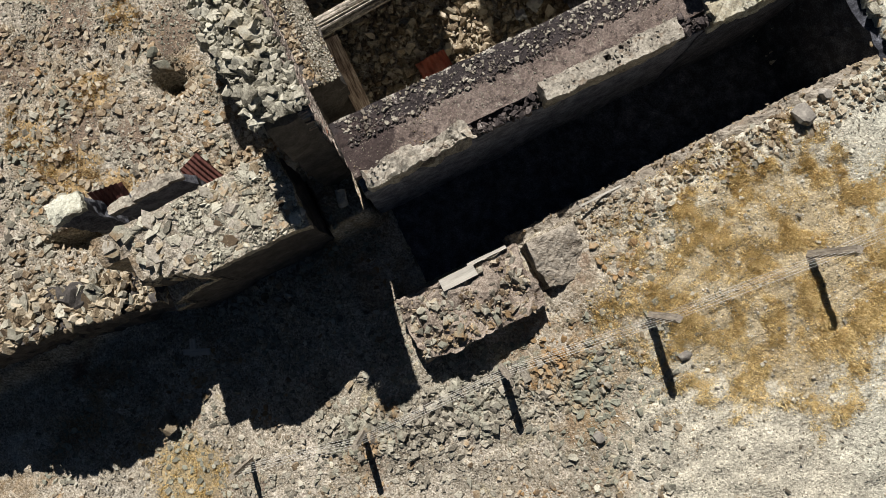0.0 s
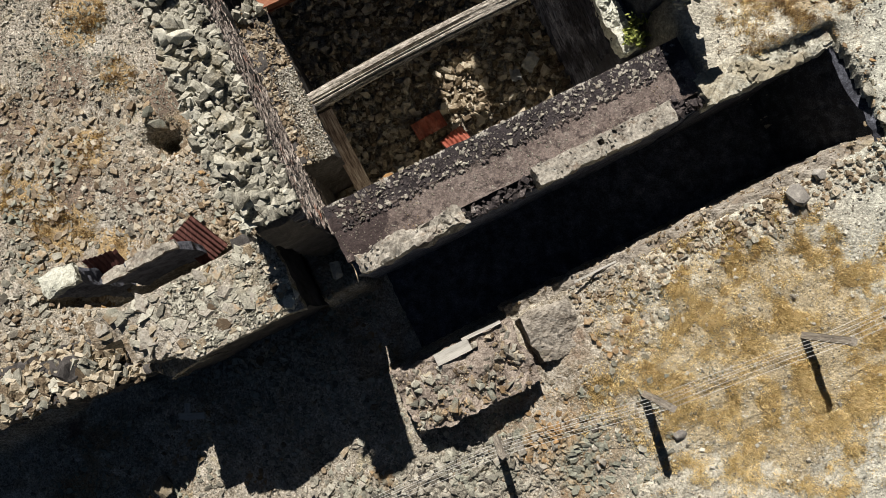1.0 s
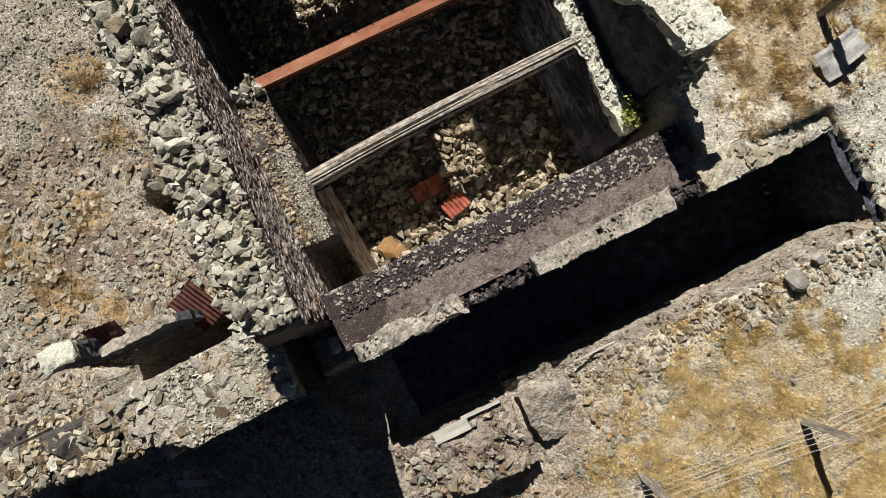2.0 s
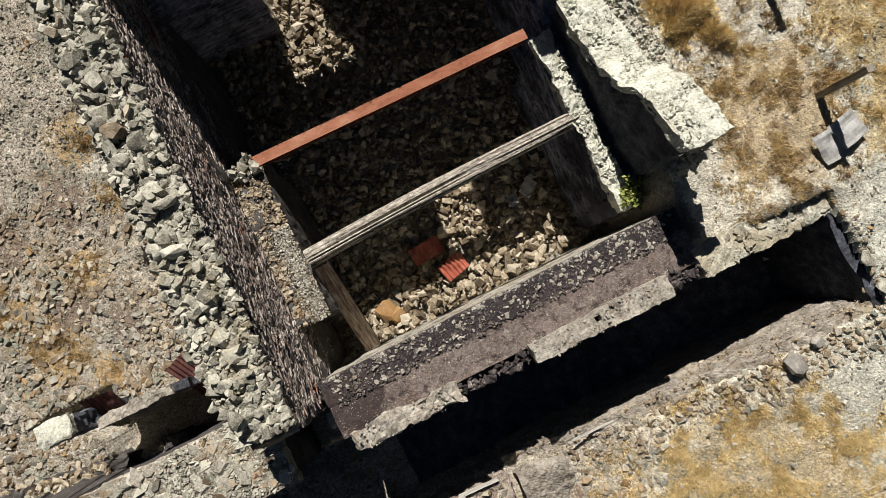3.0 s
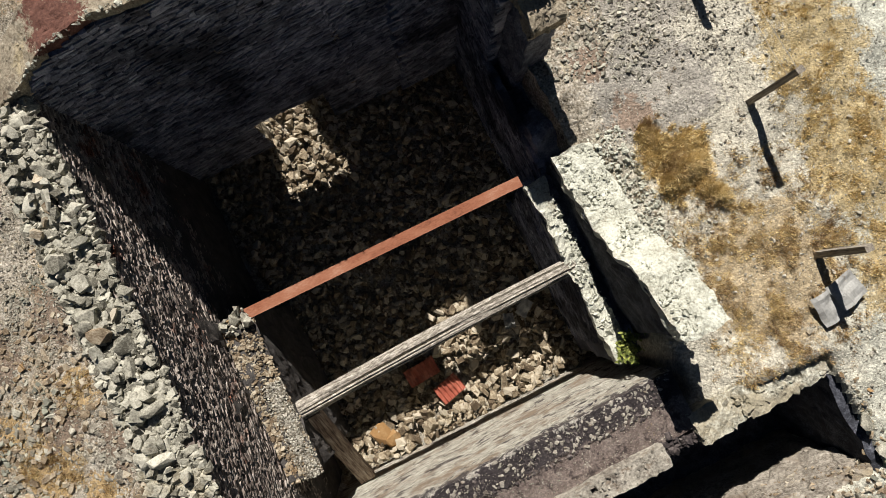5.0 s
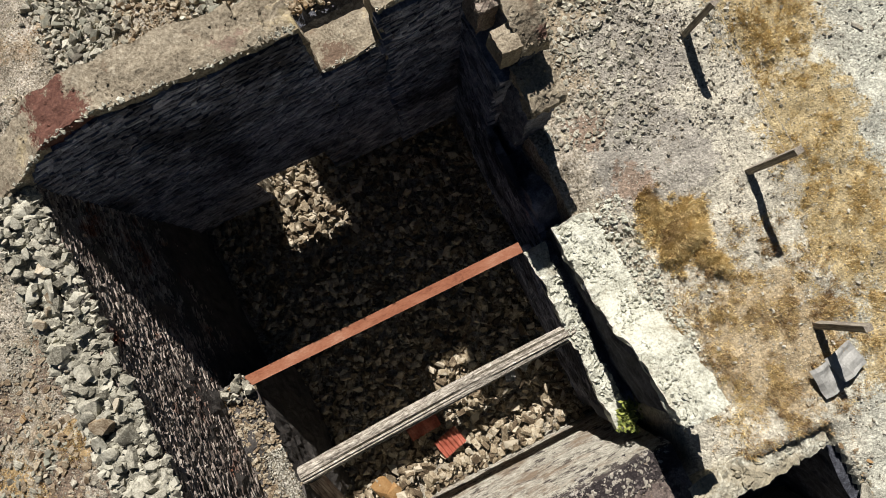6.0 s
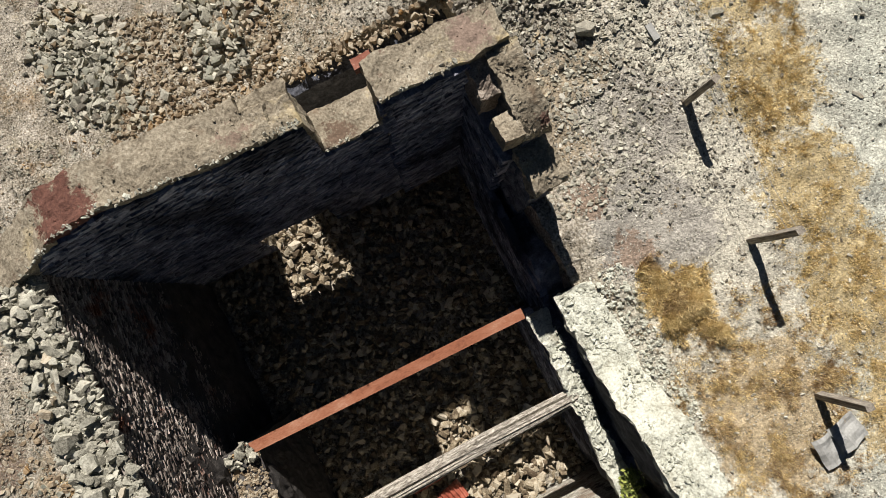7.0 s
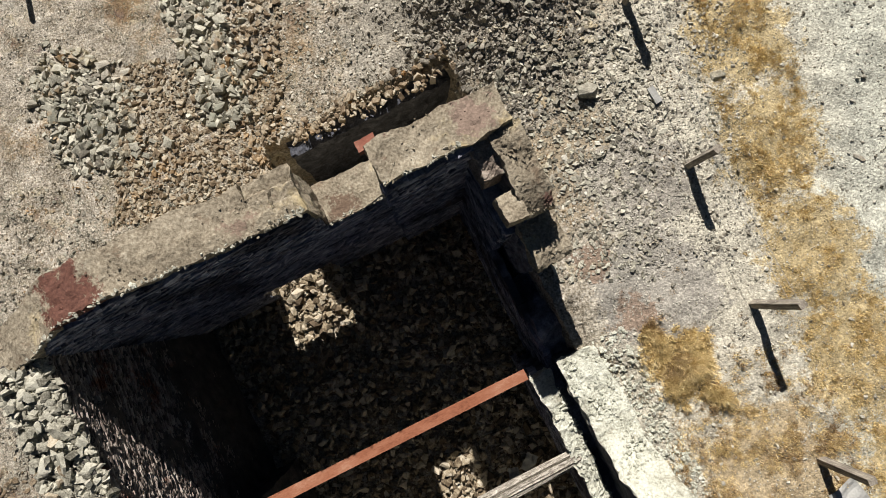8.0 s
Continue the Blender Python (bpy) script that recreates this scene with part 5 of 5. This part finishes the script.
def strip(x, y):
    c = np.interp(y, [5, 6.8, 8.6, 10.3, 12, 13.5, 16], [7.3, 6.6, 5.75, 5.2, 4.75, 4.3, 3.7])
    c = c + (fbm(x * 1.1 + 9, y * 1.1) - .5) * .7
    return soft(.95 - np.abs(x - c), 0, .75) * (.6 + .4 * clump(x, y, 2.4))


meadow("dry_grass", 22000, (3, 9, 4.5, 16), strip, M["grass"], "golden dry grass along the fence line")
meadow("dry_grass", 5000, (3, 8, 3.6, 8), lambda x, y: soft(1.6 - np.hypot((x - 4.8) / 1.0, (y - 6.1) / 1.2), 0, .9) * clump(x, y, 2.6), M["grass"], "golden dry grass patches on gravel", (.035, .06))
meadow("scrub", 8000, (3, 8, 3.6, 8), lambda x, y: soft(1.7 - np.hypot((x - 4.8) / 1.1, (y - 6.0) / 1.25), 0, .9) * clump(x, y, 3.1) * .45, M["browngrass"],
       "brown withered scrub on gravel", (.04, .07))
meadow("dry_grass", 2500, (-6.5, -3, -5, -2), lambda x, y: soft(1.1 - np.hypot((x + 4.75) / 1.1, (y + 3.5) / .8), 0, .7), M["grass"], "golden dry grass on the lower slope")
YARD = ((-7.3, 6.68, .55), (-6.98, 3.92, .40), (-7.36, 2.38, .55), (-6.25, 2.0, .35), (-8.3, 3.1, .4), (-6.4, 5.4, .35), (-5.6, 6.9, .3))


def yard_patches(x, y):
    d = np.max([rad - np.hypot(x - cx, y - cy) for cx, cy, rad in YARD], 0)
    return soft(d + (fbm(x * 2.2, y * 2.2) - .5) * 1.1, -.1, .35) * soft(fbm(x * 5, y * 5, 2), .35, .6) * .9


meadow("yard_grass", 20000, (-9.5, -4.5, 0, 9), yard_patches, M["browngrass"], "sparse golden brown dry grass in the yard", (.035, .07))
meadow("yard_grass", 12000, (-9.5, -4.5, 0, 9), yard_patches, M["grass"], "sparse golden dry grass in the yard", (.035, .06))
meadow("yard_grass", 1800, (2.2, 4.6, -3, 9.5), lambda x, y: soft(fbm(x * 1.1 + 20, y * 1.1), .54, .68) * .45, M["browngrass"], "sparse withered plants on gravel", (.02, .06))

mound = empty("dry_bush", (3.62, 7.62, land1(3.62, 7.62)), "bushy mound of golden brown dry grass", "bush")
mound.matrix_world = Matrix.Identity(4)
c_, s_ = math.cos(radians(-52)), math.sin(radians(-52))
rb = random.Random(17)
spots = {"grass": [], "browngrass": []}
for k in range(34):
    a, d = rb.uniform(0, 6.28), math.sqrt(rb.random())
    bx, by = d * math.cos(a) * .74, d * math.sin(a) * .36
    cx, cy = 3.66 + bx * c_ - by * s_, 7.62 + bx * s_ + by * c_
    n, w, tall = rb.randint(20, 46), rb.uniform(.04, .12), rb.uniform(.05, .34) * (1 - d * .6)
    x, y = cx + rng.normal(0, w, n), cy + rng.normal(0, w, n)
    spots["browngrass" if k % 9 == 0 else "grass"].append(np.stack([x, y, land(x, y) + tall * .3, rng.uniform(.07, .16, n) + tall * .7], -1))
for name, key in (("golden_grass", "grass"), ("brown_grass", "browngrass")):
    q = np.concatenate(spots[key])
    tagged(tufts(name, q[:, :3], q[:, 3] * .42, .05, 40, M[key], "", parent=mound), kind="stuff")


def shrub(x, y, z):
    ob = empty("shrub", (x, y, z), "small leafy green shrub growing on the wall ledge", "shrub")
    bm = bmesh.new()
    lv, lf = [], []
    r = random.Random(4)
    for k in range(16):
        a, el = r.uniform(0, 6.28), r.uniform(.5, 1.4)
        ln = r.uniform(.16, .36)
        d = Vector((math.cos(a) * math.cos(el), math.sin(a) * math.cos(el), math.sin(el)))
        m = d.to_track_quat("Z", "Y").to_matrix().to_4x4()
        bmesh.ops.create_cone(bm, segments=5, radius1=.008, radius2=.003, depth=ln, matrix=m @ Matrix.Translation((0, 0, ln / 2)))
        for q in range(26):
            c = d * ln * r.uniform(.4, 1.1) + Vector((r.gauss(0, .035), r.gauss(0, .035), r.gauss(0, .03)))
            w, h = r.uniform(.012, .024), r.uniform(.025, .045)
            t = Euler((r.uniform(-.9, .9), r.uniform(-.9, .9), r.uniform(0, 6.28))).to_matrix()
            b = len(lv)
            lv += [c + t @ Vector(p) for p in ((0, -h, 0), (w, 0, .006), (0, h, 0), (-w, 0, .006))]
            lf += [(b, b + 1, b + 2), (b, b + 2, b + 3)]
    part("stems", bm, M["twig"], ob)
    o = mesh("leaves", lv, lf, M["leaf"])
    o.parent = ob
    return ob


shrub(2.93, 4.93, 1.1)
sheet("tin_scrap", P(-.82, 2.02, .28), (.16, .3), 10, 30, M["paleplank"], "crumpled pale sheet scrap in the gap", 1)
zb = land1(3.38, 11.6)
plank("board", (3.32, 11.72, zb + .05), (3.45, 11.48, zb + .05), .11, .025, M["tin"], "small grey board lying beside the fence line", "board", seed=31)
plank("plank", P(-4.75, 1.05, -1.2), P(-4.3, .85, -1.16), .12, .04, M["paleplank"], "bleached plank lying in the wall shadow", seed=21)
plank("plank", P(-4.62, .9, -1.2), P(-4.5, 1.2, -1.18), .10, .04, M["paleplank"], "bleached plank lying in the wall shadow", seed=23)
